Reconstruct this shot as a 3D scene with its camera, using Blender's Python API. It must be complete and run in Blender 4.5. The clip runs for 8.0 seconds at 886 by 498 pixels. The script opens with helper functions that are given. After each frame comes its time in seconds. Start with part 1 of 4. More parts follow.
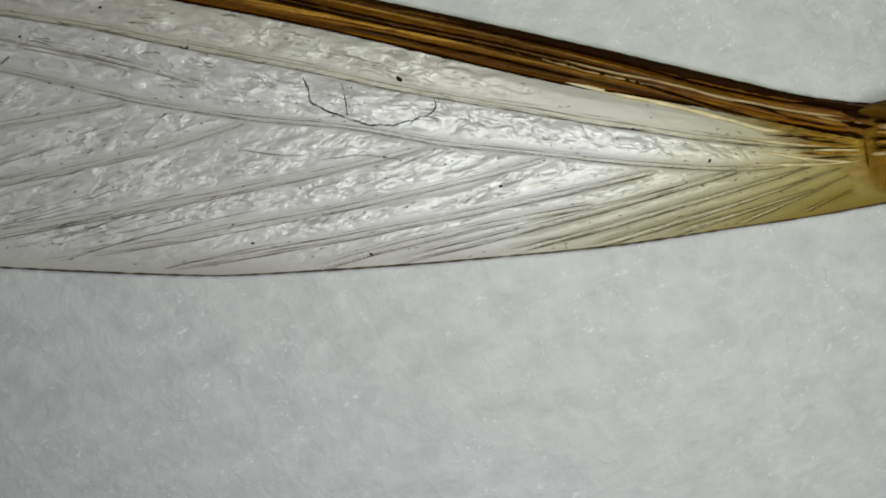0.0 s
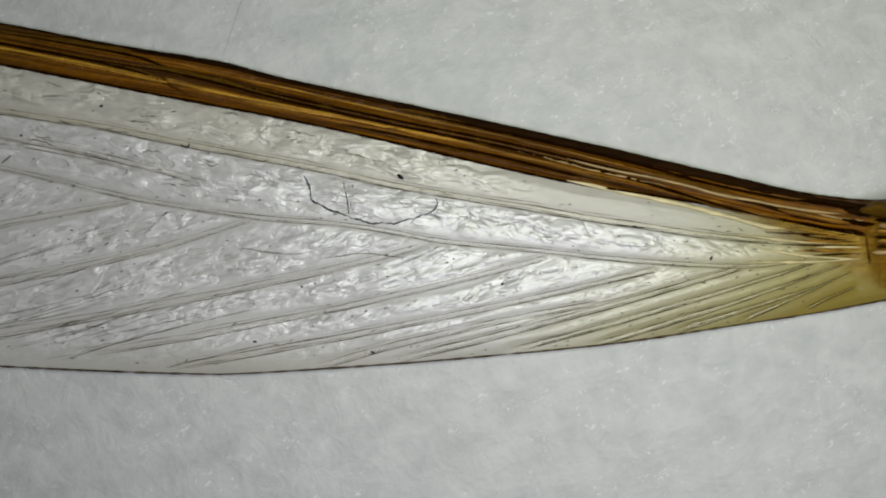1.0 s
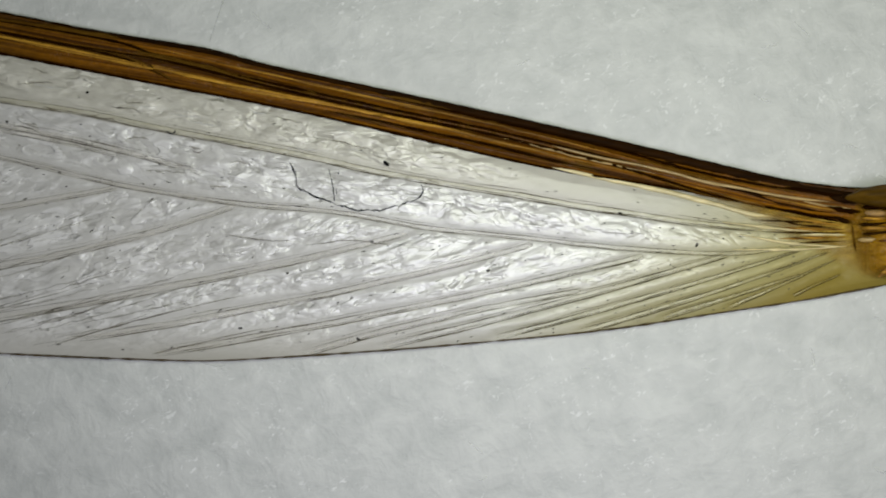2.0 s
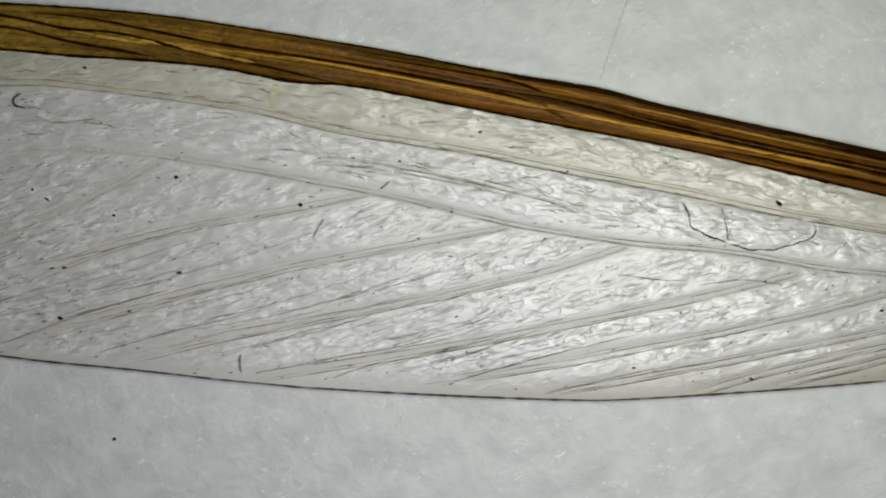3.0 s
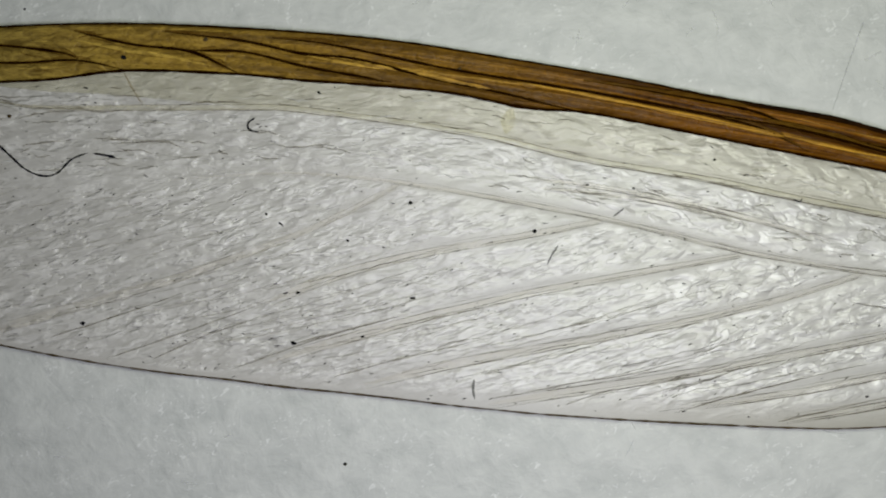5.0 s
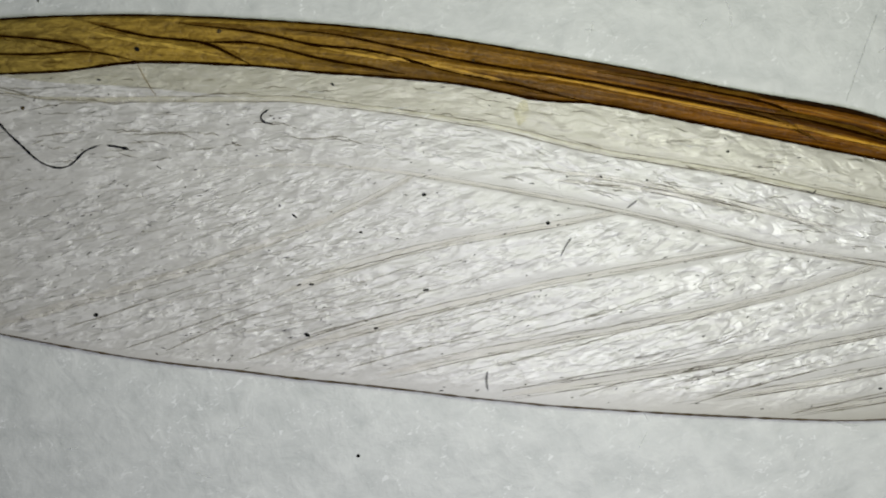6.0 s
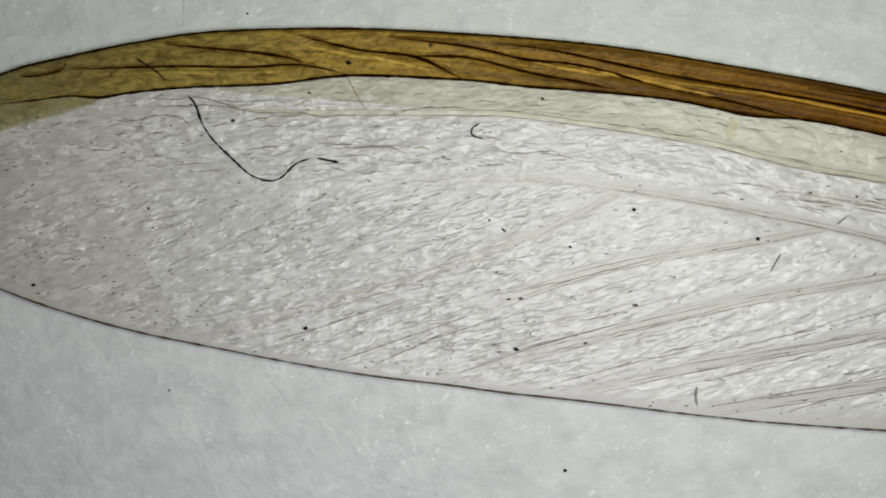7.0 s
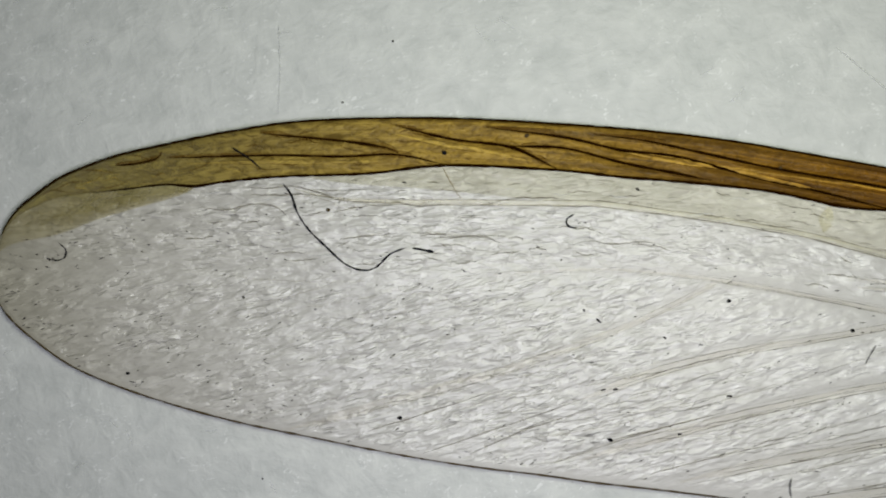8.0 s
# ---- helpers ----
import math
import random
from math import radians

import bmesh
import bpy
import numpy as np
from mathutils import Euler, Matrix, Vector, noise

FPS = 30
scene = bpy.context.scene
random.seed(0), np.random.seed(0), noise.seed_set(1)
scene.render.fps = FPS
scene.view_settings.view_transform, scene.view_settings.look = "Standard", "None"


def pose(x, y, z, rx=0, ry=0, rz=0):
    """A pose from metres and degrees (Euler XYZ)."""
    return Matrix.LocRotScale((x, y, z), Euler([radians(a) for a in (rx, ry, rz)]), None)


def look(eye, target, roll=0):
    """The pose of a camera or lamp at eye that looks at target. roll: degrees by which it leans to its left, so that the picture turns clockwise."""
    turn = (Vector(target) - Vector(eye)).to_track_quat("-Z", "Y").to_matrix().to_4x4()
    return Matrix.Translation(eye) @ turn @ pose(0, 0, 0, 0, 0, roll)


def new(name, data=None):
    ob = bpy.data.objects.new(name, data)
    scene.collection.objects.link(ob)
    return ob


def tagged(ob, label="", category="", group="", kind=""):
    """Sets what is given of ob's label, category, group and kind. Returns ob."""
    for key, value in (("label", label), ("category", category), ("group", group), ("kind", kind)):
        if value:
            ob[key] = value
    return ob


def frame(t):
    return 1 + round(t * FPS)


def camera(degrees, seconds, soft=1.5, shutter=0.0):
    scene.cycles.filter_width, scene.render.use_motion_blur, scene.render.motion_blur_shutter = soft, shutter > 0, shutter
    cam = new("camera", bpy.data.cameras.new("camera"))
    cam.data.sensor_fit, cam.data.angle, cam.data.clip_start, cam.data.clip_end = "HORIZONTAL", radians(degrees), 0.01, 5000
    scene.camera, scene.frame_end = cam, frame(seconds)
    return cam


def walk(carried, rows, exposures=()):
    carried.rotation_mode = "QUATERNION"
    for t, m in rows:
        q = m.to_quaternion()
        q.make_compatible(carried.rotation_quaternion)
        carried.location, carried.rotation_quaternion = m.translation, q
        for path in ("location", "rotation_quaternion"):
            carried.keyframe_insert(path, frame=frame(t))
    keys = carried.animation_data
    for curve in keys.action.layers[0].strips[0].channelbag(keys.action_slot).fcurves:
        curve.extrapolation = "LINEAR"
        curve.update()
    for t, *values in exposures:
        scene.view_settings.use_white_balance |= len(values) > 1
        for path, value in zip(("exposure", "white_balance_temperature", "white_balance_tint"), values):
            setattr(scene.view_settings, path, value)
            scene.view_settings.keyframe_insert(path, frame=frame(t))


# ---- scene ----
# One unit is 8 micrometres. The wing lies on a sheet of paper that is pushed about under a fixed microscope camera.
UNIT = 8e-6
EYE = 0.01740

cam = camera(40, 8.0, soft=2.0, shutter=0.5)
walk(cam, [(0, pose(0, 0, EYE)), (8, pose(0, 0, EYE))], [(0, -0.14), (1.2, -0.1), (2.3, 0.05), (2.6, 0.05), (3.0, -0.06), (4.2, -0.06), (4.5, -0.14), (4.7, -0.1), (5.8, 0.13), (6.5, 0.15), (7.0, 0.09), (8, 0.11)])

# ---- light: the ring of small lamps round the microscope's lens, in a dim room ----
world = bpy.data.worlds.new("room_air")
scene.world = world
world.use_nodes = True
world.node_tree.nodes["Background"].inputs[0].default_value = (0.9, 0.95, 1.0, 1)
world.node_tree.nodes["Background"].inputs[1].default_value = 0.06
LAMP_POWER = 0.00024
LAMPS = 6
for i in range(LAMPS):
    a = math.tau * (i + 0.5) / LAMPS
    data = bpy.data.lights.new("ring_lamp", "AREA")
    data.shape, data.size, data.energy = "DISK", 0.0032, LAMP_POWER
    data.color = ((0.98, 1.04, 0.83), (0.97, 1.05, 0.82), (0.97, 1.03, 0.90), (0.96, 0.96, 1.11), (0.96, 0.95, 1.15), (1.0, 1.0, 0.91))[i]
    lamp = new("ring_lamp", data)
    x, y = 0.0029 + 0.0034 * math.cos(a), -0.0002 + 0.0034 * math.sin(a)
    lamp.matrix_world = look((x, y, 0.0135), (x, y, 0))
scene.view_settings.exposure = 0.0


# ---- materials ----
def nodes(name):
    m = bpy.data.materials.new(name)
    m.use_nodes = True
    nt = m.node_tree
    return m, nt, nt.nodes["Principled BSDF"]


def add(nt, kind, **values):
    n = nt.nodes.new(kind)
    for k, v in values.items():
        n.inputs[k.replace("_", " ")].default_value = v
    return n


def placed(nt, sx, sy, sz=None, turn=0.0):
    """Object coordinates counted in grains of sx by sy units, turned in the plane by so many degrees."""
    co = nt.nodes.new("ShaderNodeTexCoord")
    first = nt.nodes.new("ShaderNodeMapping")
    first.inputs["Rotation"].default_value[2] = radians(-turn)
    second = nt.nodes.new("ShaderNodeMapping")
    second.inputs["Scale"].default_value = (1 / (sx * UNIT), 1 / (sy * UNIT), 1 / ((sz or sx) * UNIT))
    nt.links.new(co.outputs["Object"], first.inputs["Vector"])
    nt.links.new(first.outputs["Vector"], second.inputs["Vector"])
    return second.outputs["Vector"]


def grain(nt, sx, sy, turn=0.0, detail=3.0, rough=0.55, warp=0.0):
    n = add(nt, "ShaderNodeTexNoise", Scale=1.0, Detail=detail, Roughness=rough, Distortion=warp)
    nt.links.new(placed(nt, sx, sy, turn=turn), n.inputs["Vector"])
    return n.outputs["Fac"]


def ramp(nt, fac, stops):
    r = nt.nodes.new("ShaderNodeValToRGB")
    while len(r.color_ramp.elements) < len(stops):
        r.color_ramp.elements.new(0.5)
    for e, (at, c) in zip(r.color_ramp.elements, stops):
        e.position, e.color = at, (*c, 1) if len(c) == 3 else c
    nt.links.new(fac, r.inputs["Fac"])
    return r.outputs["Color"]


def sums(nt, op, a, b):
    m = nt.nodes.new("ShaderNodeMath")
    m.operation = op
    for sock, v in zip(m.inputs, (a, b)):
        if isinstance(v, (int, float)):
            sock.default_value = v
        else:
            nt.links.new(v, sock)
    return m.outputs[0]


def mixed(nt, fac, a, b, blend="MIX"):
    m = nt.nodes.new("ShaderNodeMix")
    m.data_type, m.blend_type = "RGBA", blend
    for sock, v in ((m.inputs["Factor"], fac), (m.inputs["A"], a), (m.inputs["B"], b)):
        if isinstance(v, (int, float)):
            sock.default_value = v
        elif isinstance(v, tuple):
            sock.default_value = (*v, 1)
        else:
            nt.links.new(v, sock)
    return m.outputs["Result"]


def bumped(nt, bsdf, height, units, strength=1.0, under=None):
    b = add(nt, "ShaderNodeBump", Strength=strength, Distance=units * UNIT)
    nt.links.new(height, b.inputs["Height"])
    if under:
        nt.links.new(under, b.inputs["Normal"])
    if bsdf:
        nt.links.new(b.outputs["Normal"], bsdf.inputs["Normal"])
    return b.outputs["Normal"]


def along_x(nt, lo, hi, lean=0.0):
    """0 at x = lo units, 1 at x = hi units; lean: how far y counts against x."""
    co = nt.nodes.new("ShaderNodeTexCoord")
    sep = nt.nodes.new("ShaderNodeSeparateXYZ")
    nt.links.new(co.outputs["Object"], sep.inputs[0])
    at = sums(nt, "SUBTRACT", sep.outputs["X"], sums(nt, "MULTIPLY", sep.outputs["Y"], lean))
    r = add(nt, "ShaderNodeMapRange")
    r.inputs["From Min"].default_value, r.inputs["From Max"].default_value = lo * UNIT, hi * UNIT
    nt.links.new(at, r.inputs["Value"])
    return r.outputs[0]


def creases(nt, sx, sy, turn, warp=1.2, detail=1.5):
    """Sharp wandering folds: 0 along each fold, rising on both sides."""
    n = grain(nt, sx, sy, turn, detail, 0.5, warp)
    away = sums(nt, "ABSOLUTE", sums(nt, "SUBTRACT", n, 0.5), 0)
    return sums(nt, "POWER", sums(nt, "MINIMUM", sums(nt, "MULTIPLY", away, 6.0), 1.0), 0.6)


def paper_material():
    m, nt, p = nodes("paper")
    fibres = mixed(nt, 0.5, grain(nt, 50, 34, 20, 3, 0.5, 0.8), grain(nt, 50, 34, 118, 3, 0.5, 0.8))
    cloud = grain(nt, 80, 62, 10, 4, 0.6, 0.4)
    tone = ramp(nt, cloud, [(0.3, (0.69, 0.70, 0.69)), (0.5, (0.76, 0.765, 0.755)), (0.70, (0.82, 0.825, 0.81))])
    glints = sums(nt, "MULTIPLY", patches(nt, 15, 9, 30, 0.61, 0.70), patches(nt, 150, 110, 0, 0.42, 0.62))
    tone = mixed(nt, glints, tone, (0.96, 0.96, 0.96))
    nt.links.new(mixed(nt, 0.3, tone, ramp(nt, fibres, [(0.35, (0.64, 0.66, 0.66)), (0.65, (1, 1, 1))]), "MULTIPLY"), p.inputs["Base Color"])
    p.inputs["Roughness"].default_value = 0.6
    bumped(nt, p, mixed(nt, 0.5, fibres, cloud), 14, 0.7)
    return m


def patches(nt, sx, sy, turn, lo, hi, warp=1.3, detail=2.0):
    """Flat-topped irregular patches with short flanks."""
    n = grain(nt, sx, sy, turn, detail, 0.5, warp)
    r = add(nt, "ShaderNodeMapRange")
    r.interpolation_type = "SMOOTHSTEP"
    r.inputs["From Min"].default_value, r.inputs["From Max"].default_value = lo, hi
    nt.links.new(n, r.inputs["Value"])
    return r.outputs[0]


# the pale skin turns olive and amber towards the root
YELLOWING = [(0.0, (0.98, 0.97, 0.97)), (0.18, (0.93, 0.925, 0.89)), (0.42, (0.82, 0.79, 0.60)), (0.75, (0.69, 0.625, 0.30)), (1.0, (0.53, 0.41, 0.09))]


def mark(nt, key):
    """A value stored at the points of the mesh."""
    n = nt.nodes.new("ShaderNodeAttribute")
    n.attribute_name = key
    return n.outputs["Fac"]


def membrane_material():
    m, nt, p = nodes("wing_membrane")
    slack, fan = mark(nt, "loose"), mark(nt, "fan")
    east = along_x(nt, -250, 250)

    def flowing(pattern):
        """A pattern that runs with the veins: down the fan, or along the strip in front of it; finer towards the tip."""
        return mixed(nt, fan, mixed(nt, east, pattern(3, 0.7, 0.55, 0.7), pattern(-10, 1, 1, 1)), mixed(nt, coarse, pattern(16, 0.7, 0.52, 0.6), pattern(15, 1, 1, 1)))

    coarse = along_x(nt, -250, 450)
    vivid = sums(nt, "ADD", sums(nt, "MULTIPLY", coarse, 0.15), 0.85)
    worms = flowing(lambda a, k, j, q: creases(nt, 54 * k, 24 * j, a, 1.0 * q, 1.6))
    flakes = flowing(lambda a, k, j, q: patches(nt, 40 * k, 19 * j, a, 0.45, 0.54, 0.8 * q, 1.8))
    waves = flowing(lambda a, k, j, q: grain(nt, 54 * k, 23 * j, a, 1.5, 0.5, 0.6 * q))
    fine = grain(nt, 16, 6, 10, 2, 0.6, 1.0)
    cell = sums(nt, "MULTIPLY", slack, sums(nt, "ADD", sums(nt, "MULTIPLY", patches(nt, 100, 44, 8, 0.36, 0.60), 0.65), 0.35))
    tone = mixed(nt, sums(nt, "MULTIPLY", flakes, sums(nt, "MULTIPLY", cell, vivid)), (0.78, 0.765, 0.76), (1.0, 0.985, 1.0))
    # shade in the folds is put into the colour as well as the bump
    lines = ramp(nt, worms, [(0.05, (0.62, 0.61, 0.58)), (0.30, (1, 1, 1))])
    creased = sums(nt, "MULTIPLY", sums(nt, "ADD", sums(nt, "MULTIPLY", along_x(nt, -300, 600), 0.38), 0.52), sums(nt, "ADD", sums(nt, "MULTIPLY", cell, 0.85), 0.1))
    tone = mixed(nt, creased, tone, mixed(nt, 1.0, tone, lines, "MULTIPLY"))
    tone = mixed(nt, 0.2, tone, ramp(nt, fine, [(0.3, (0.72, 0.72, 0.70)), (0.7, (1, 1, 1))]), "MULTIPLY")
    tone = mixed(nt, 1.0, tone, ramp(nt, along_x(nt, 1470, 2070, 1.5), YELLOWING), "MULTIPLY")
    # olive tip; further in, the colour's brightness also offsets the lamps' uneven light
    tone = mixed(nt, 1.0, tone, ramp(nt, along_x(nt, -1370, 700), [(0.0, (0.62, 0.59, 0.47)), (0.12, (0.82, 0.80, 0.73)), (0.30, (0.90, 0.89, 0.86)), (0.45, (0.90, 0.89, 0.86)), (0.62, (0.94, 0.93, 0.91)), (0.8, (1, 1, 0.98))]), "MULTIPLY")
    # duller, thicker skin along the hind margin
    tone = mixed(nt, mark(nt, "hem"), tone, mixed(nt, 1.0, tone, (0.76, 0.745, 0.68), "MULTIPLY"))
    nt.links.new(tone, p.inputs["Base Color"])
    p.inputs["Roughness"].default_value = 0.40
    p.inputs["IOR"].default_value = 1.95
    gloss = sums(nt, "SUBTRACT", sums(nt, "ADD", sums(nt, "MULTIPLY", along_x(nt, 300, 1100), 0.52), 0.46), sums(nt, "MULTIPLY", along_x(nt, 1600, 1900, 1.22), 0.80))
    nt.links.new(sums(nt, "MULTIPLY", gloss, sums(nt, "ADD", sums(nt, "MULTIPLY", slack, 0.7), 0.3)), p.inputs["Specular IOR Level"])
    sleek = sums(nt, "MULTIPLY", sums(nt, "MULTIPLY", cell, vivid), sums(nt, "SUBTRACT", 0.95, sums(nt, "MULTIPLY", along_x(nt, 1600, 1850, 1.22), 0.65)))
    n1 = bumped(nt, None, waves, 13, 0.8)
    nt.links.new(sleek, n1.node.inputs["Strength"])
    n2 = bumped(nt, None, flakes, 1.3, 0.8, n1)
    nt.links.new(sleek, n2.node.inputs["Strength"])
    n3 = bumped(nt, None, worms, 1.1, 0.8, n2)
    nt.links.new(creased, n3.node.inputs["Strength"])
    bumped(nt, p, fine, 1.0, 0.5, n3)
    clear = nt.nodes.new("ShaderNodeBsdfTransparent")
    clear.inputs[0].default_value = (0.96, 0.955, 0.94, 1)
    mix = nt.nodes.new("ShaderNodeMixShader")
    nt.links.new(sums(nt, "ADD", sums(nt, "MULTIPLY", cell, 0.10), 0.86), mix.inputs[0])
    nt.links.new(clear.outputs[0], mix.inputs[1])
    nt.links.new(p.outputs[0], mix.inputs[2])
    nt.links.new(mix.outputs[0], nt.nodes["Material Output"].inputs["Surface"])
    return m


def thin_skin(name, lo, hi, tint, cover, rough=0.3, spread=None, span=(-600, 1450), lean=0.0, patchy=0.0, yellow=False, gloss=0.5, fade=False):
    """A thin tinted skin; cover is the share of light that it does not let straight through."""
    m, nt, p = nodes(name)
    n = grain(nt, 60, 20, 10, 3, 0.6, 1.0)
    tone = ramp(nt, n, [(0.3, lo), (0.7, hi)])
    if yellow:
        tone = mixed(nt, 1.0, tone, ramp(nt, along_x(nt, 1470, 2070, 1.5), YELLOWING), "MULTIPLY")
    nt.links.new(tone, p.inputs["Base Color"])
    p.inputs["Roughness"].default_value = rough
    p.inputs["Specular IOR Level"].default_value = gloss
    p.inputs["IOR"].default_value = 2.1 if yellow and gloss > 0.3 else 1.5
    under = None
    if fade:
        wrinkle = creases(nt, 34, 18, 6, 1.6, 2)
        under = bumped(nt, None, wrinkle, 2.0, 0.7)
        nt.links.new(mixed(nt, 0.8, tone, ramp(nt, wrinkle, [(0.06, (0.55, 0.50, 0.40)), (0.32, (1, 1, 1))]), "MULTIPLY"), p.inputs["Base Color"])
    bumped(nt, p, n, 6, 0.6, under)
    clear = nt.nodes.new("ShaderNodeBsdfTransparent")
    clear.inputs[0].default_value = (*tint, 1)
    mix = nt.nodes.new("ShaderNodeMixShader")
    if spread is not None:
        share = sums(nt, "ADD", sums(nt, "MULTIPLY", along_x(nt, *span, lean), cover - spread), spread)
        if patchy:
            share = sums(nt, "MULTIPLY", share, sums(nt, "ADD", sums(nt, "MULTIPLY", patches(nt, 46, 20, 10, 0.3, 0.7), patchy), 1 - patchy / 2))
        if fade:
            share = sums(nt, "MULTIPLY", share, mark(nt, "fade"))
        nt.links.new(share, mix.inputs[0])
    else:
        mix.inputs[0].default_value = cover
    nt.links.new(clear.outputs[0], mix.inputs[1])
    nt.links.new(p.outputs[0], mix.inputs[2])
    nt.links.new(mix.outputs[0], nt.nodes["Material Output"].inputs["Surface"])
    return m


def amber_material(name, olive, pale, deep, flow=False):
    """Streaked horny brown; flow: the streaks run with the band, by its own stored places along and across."""
    m, nt, p = nodes(name)

    def streaks(sx, sy, detail=2.0, warp=0.4):
        if not flow:
            return grain(nt, sx, sy, -11, detail, 0.55, warp)
        at = nt.nodes.new("ShaderNodeAttribute")
        at.attribute_name = "flow"
        scaled = nt.nodes.new("ShaderNodeMapping")
        scaled.inputs["Scale"].default_value = (1 / sx, 1 / sy, 1)
        nt.links.new(at.outputs["Vector"], scaled.inputs["Vector"])
        n = add(nt, "ShaderNodeTexNoise", Scale=1.0, Detail=detail, Roughness=0.55, Distortion=warp)
        nt.links.new(scaled.outputs["Vector"], n.inputs["Vector"])
        return n.outputs["Fac"]

    east = along_x(nt, -500, 500)
    fine, broad = streaks(420, 4.0, 2, 0.12), streaks(900, 11, 2, 0.1)
    blot = grain(nt, 30, 14, 2, 3, 0.6, 1.2)
    wrinkle = creases(nt, 30, 17, 4, 1.8, 2)
    tone = ramp(nt, along_x(nt, -1300, 700), [(0.0, olive), (0.36, pale), (0.60, tuple(0.34 * a + 0.66 * b for a, b in zip(pale, deep))), (0.86, deep)])
    tone = mixed(nt, sums(nt, "ADD", sums(nt, "MULTIPLY", east, 0.78), 0.12), tone, mixed(nt, 1.0, tone, ramp(nt, fine, [(0.36, (0.34, 0.26, 0.20)), (0.64, (1.3, 1.25, 1.0))]), "MULTIPLY"))
    tone = mixed(nt, sums(nt, "ADD", sums(nt, "MULTIPLY", east, 0.5), 0.25), tone, mixed(nt, 1.0, tone, ramp(nt, broad, [(0.38, (0.32, 0.26, 0.20)), (0.63, (1.9, 1.9, 1.7))]), "MULTIPLY"))
    west = sums(nt, "SUBTRACT", 0.85, sums(nt, "MULTIPLY", east, 0.6))
    tone = mixed(nt, west, tone, mixed(nt, 1.0, tone, ramp(nt, blot, [(0.36, (0.56, 0.52, 0.44)), (0.60, (1.2, 1.2, 1.15))]), "MULTIPLY"))
    tone = mixed(nt, sums(nt, "MULTIPLY", west, 0.7), tone, mixed(nt, 1.0, tone, ramp(nt, wrinkle, [(0.06, (0.52, 0.45, 0.34)), (0.30, (1, 1, 1))]), "MULTIPLY"))
    nt.links.new(tone, p.inputs["Base Color"])
    p.inputs["Roughness"].default_value = 0.42
    p.inputs["IOR"].default_value = 1.45
    p.inputs["Specular IOR Level"].default_value = 0.25
    n1 = bumped(nt, None, blot, 5, 0.6)
    n2 = bumped(nt, None, wrinkle, 1.2, 0.6, n1)
    bumped(nt, p, fine, 3, 0.5, n2)
    clear = nt.nodes.new("ShaderNodeBsdfTransparent")
    clear.inputs[0].default_value = (1, 0.98, 0.9, 1)
    mix = nt.nodes.new("ShaderNodeMixShader")
    share = sums(nt, "ADD", sums(nt, "MULTIPLY", along_x(nt, -1340, -700), 0.72), sums(nt, "MULTIPLY", blot, 0.5))
    nt.links.new(sums(nt, "MINIMUM", share, 1.0), mix.inputs[0])
    nt.links.new(clear.outputs[0], mix.inputs[1])
    nt.links.new(p.outputs[0], mix.inputs[2])
    nt.links.new(mix.outputs[0], nt.nodes["Material Output"].inputs["Surface"])
    return m


def plain(name, colour, rough, sx=12, sy=12, vary=0.3, ior=1.5, gloss=0.5):
    m, nt, p = nodes(name)
    n = grain(nt, sx, sy, 0, 3)
    lo = tuple(c * (1 - vary) for c in colour)
    hi = tuple(min(1, c * (1 + vary)) for c in colour)
    nt.links.new(ramp(nt, n, [(0.3, lo), (0.7, hi)]), p.inputs["Base Color"])
    p.inputs["Roughness"].default_value = rough
    p.inputs["IOR"].default_value = ior
    p.inputs["Specular IOR Level"].default_value = gloss
    bumped(nt, p, n, 2, 0.4)
    return m


PAPER = paper_material()
MEMBRANE = membrane_material()
AMBER = amber_material("amber_chitin", (0.34, 0.29, 0.10), (0.39, 0.255, 0.046), (0.16, 0.064, 0.0022), True)
GOLD = amber_material("golden_chitin", (0.46, 0.36, 0.11), (0.50, 0.34, 0.07), (0.44, 0.24, 0.036))
STAIN = thin_skin("thin_amber_skin", (0.34, 0.285, 0.105), (0.54, 0.47, 0.23), (0.985, 0.975, 0.93), 0.58, 0.35, 0.34, (-1330, -1100), 0.0, 0.6, fade=True)
UMBER = plain("umber_chitin", (0.020, 0.007, 0.0006), 0.6, 60, 10, 0.5, 1.4, 0.05)
DARK = plain("dark_chitin", (0.014, 0.004, 0.0003), 0.8, 12, 12, 0.3, 1.4, 0.0)
EDGE = plain("brown_margin", (0.085, 0.06, 0.028), 0.6, 12, 12, 0.3, 1.4, 0.1)
VEIN = thin_skin("pale_vein", (0.88, 0.87, 0.84), (1.0, 0.99, 0.97), (0.995, 0.99, 0.98), 0.42, 0.36, 0.0, (250, 1700), 0, 0.5, True, 0.5)
LONG_SKIN = thin_skin("pale_long_vein", (0.82, 0.79, 0.63), (0.96, 0.93, 0.78), (0.99, 0.985, 0.97), 0.5, 0.35, 0.3, (-700, 900), 0, 0.3, True)
# dusky colour for the shaded flank of a vein, and for faint lines beside it
SHADE = thin_skin("vein_shade_and_line", (0.28, 0.25, 0.18), (0.44, 0.40, 0.32), (0.99, 0.985, 0.98), 0.22, 0.7, 0.02, (-500, 1500), 0, 0.5, True, 0.1)
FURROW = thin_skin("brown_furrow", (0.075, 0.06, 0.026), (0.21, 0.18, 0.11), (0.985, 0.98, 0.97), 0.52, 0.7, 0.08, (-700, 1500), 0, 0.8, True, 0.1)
PALE_WRINKLE = thin_skin("pale_wrinkle", (0.90, 0.89, 0.87), (1.0, 0.99, 0.98), (1, 1, 1), 0.6, 0.3)
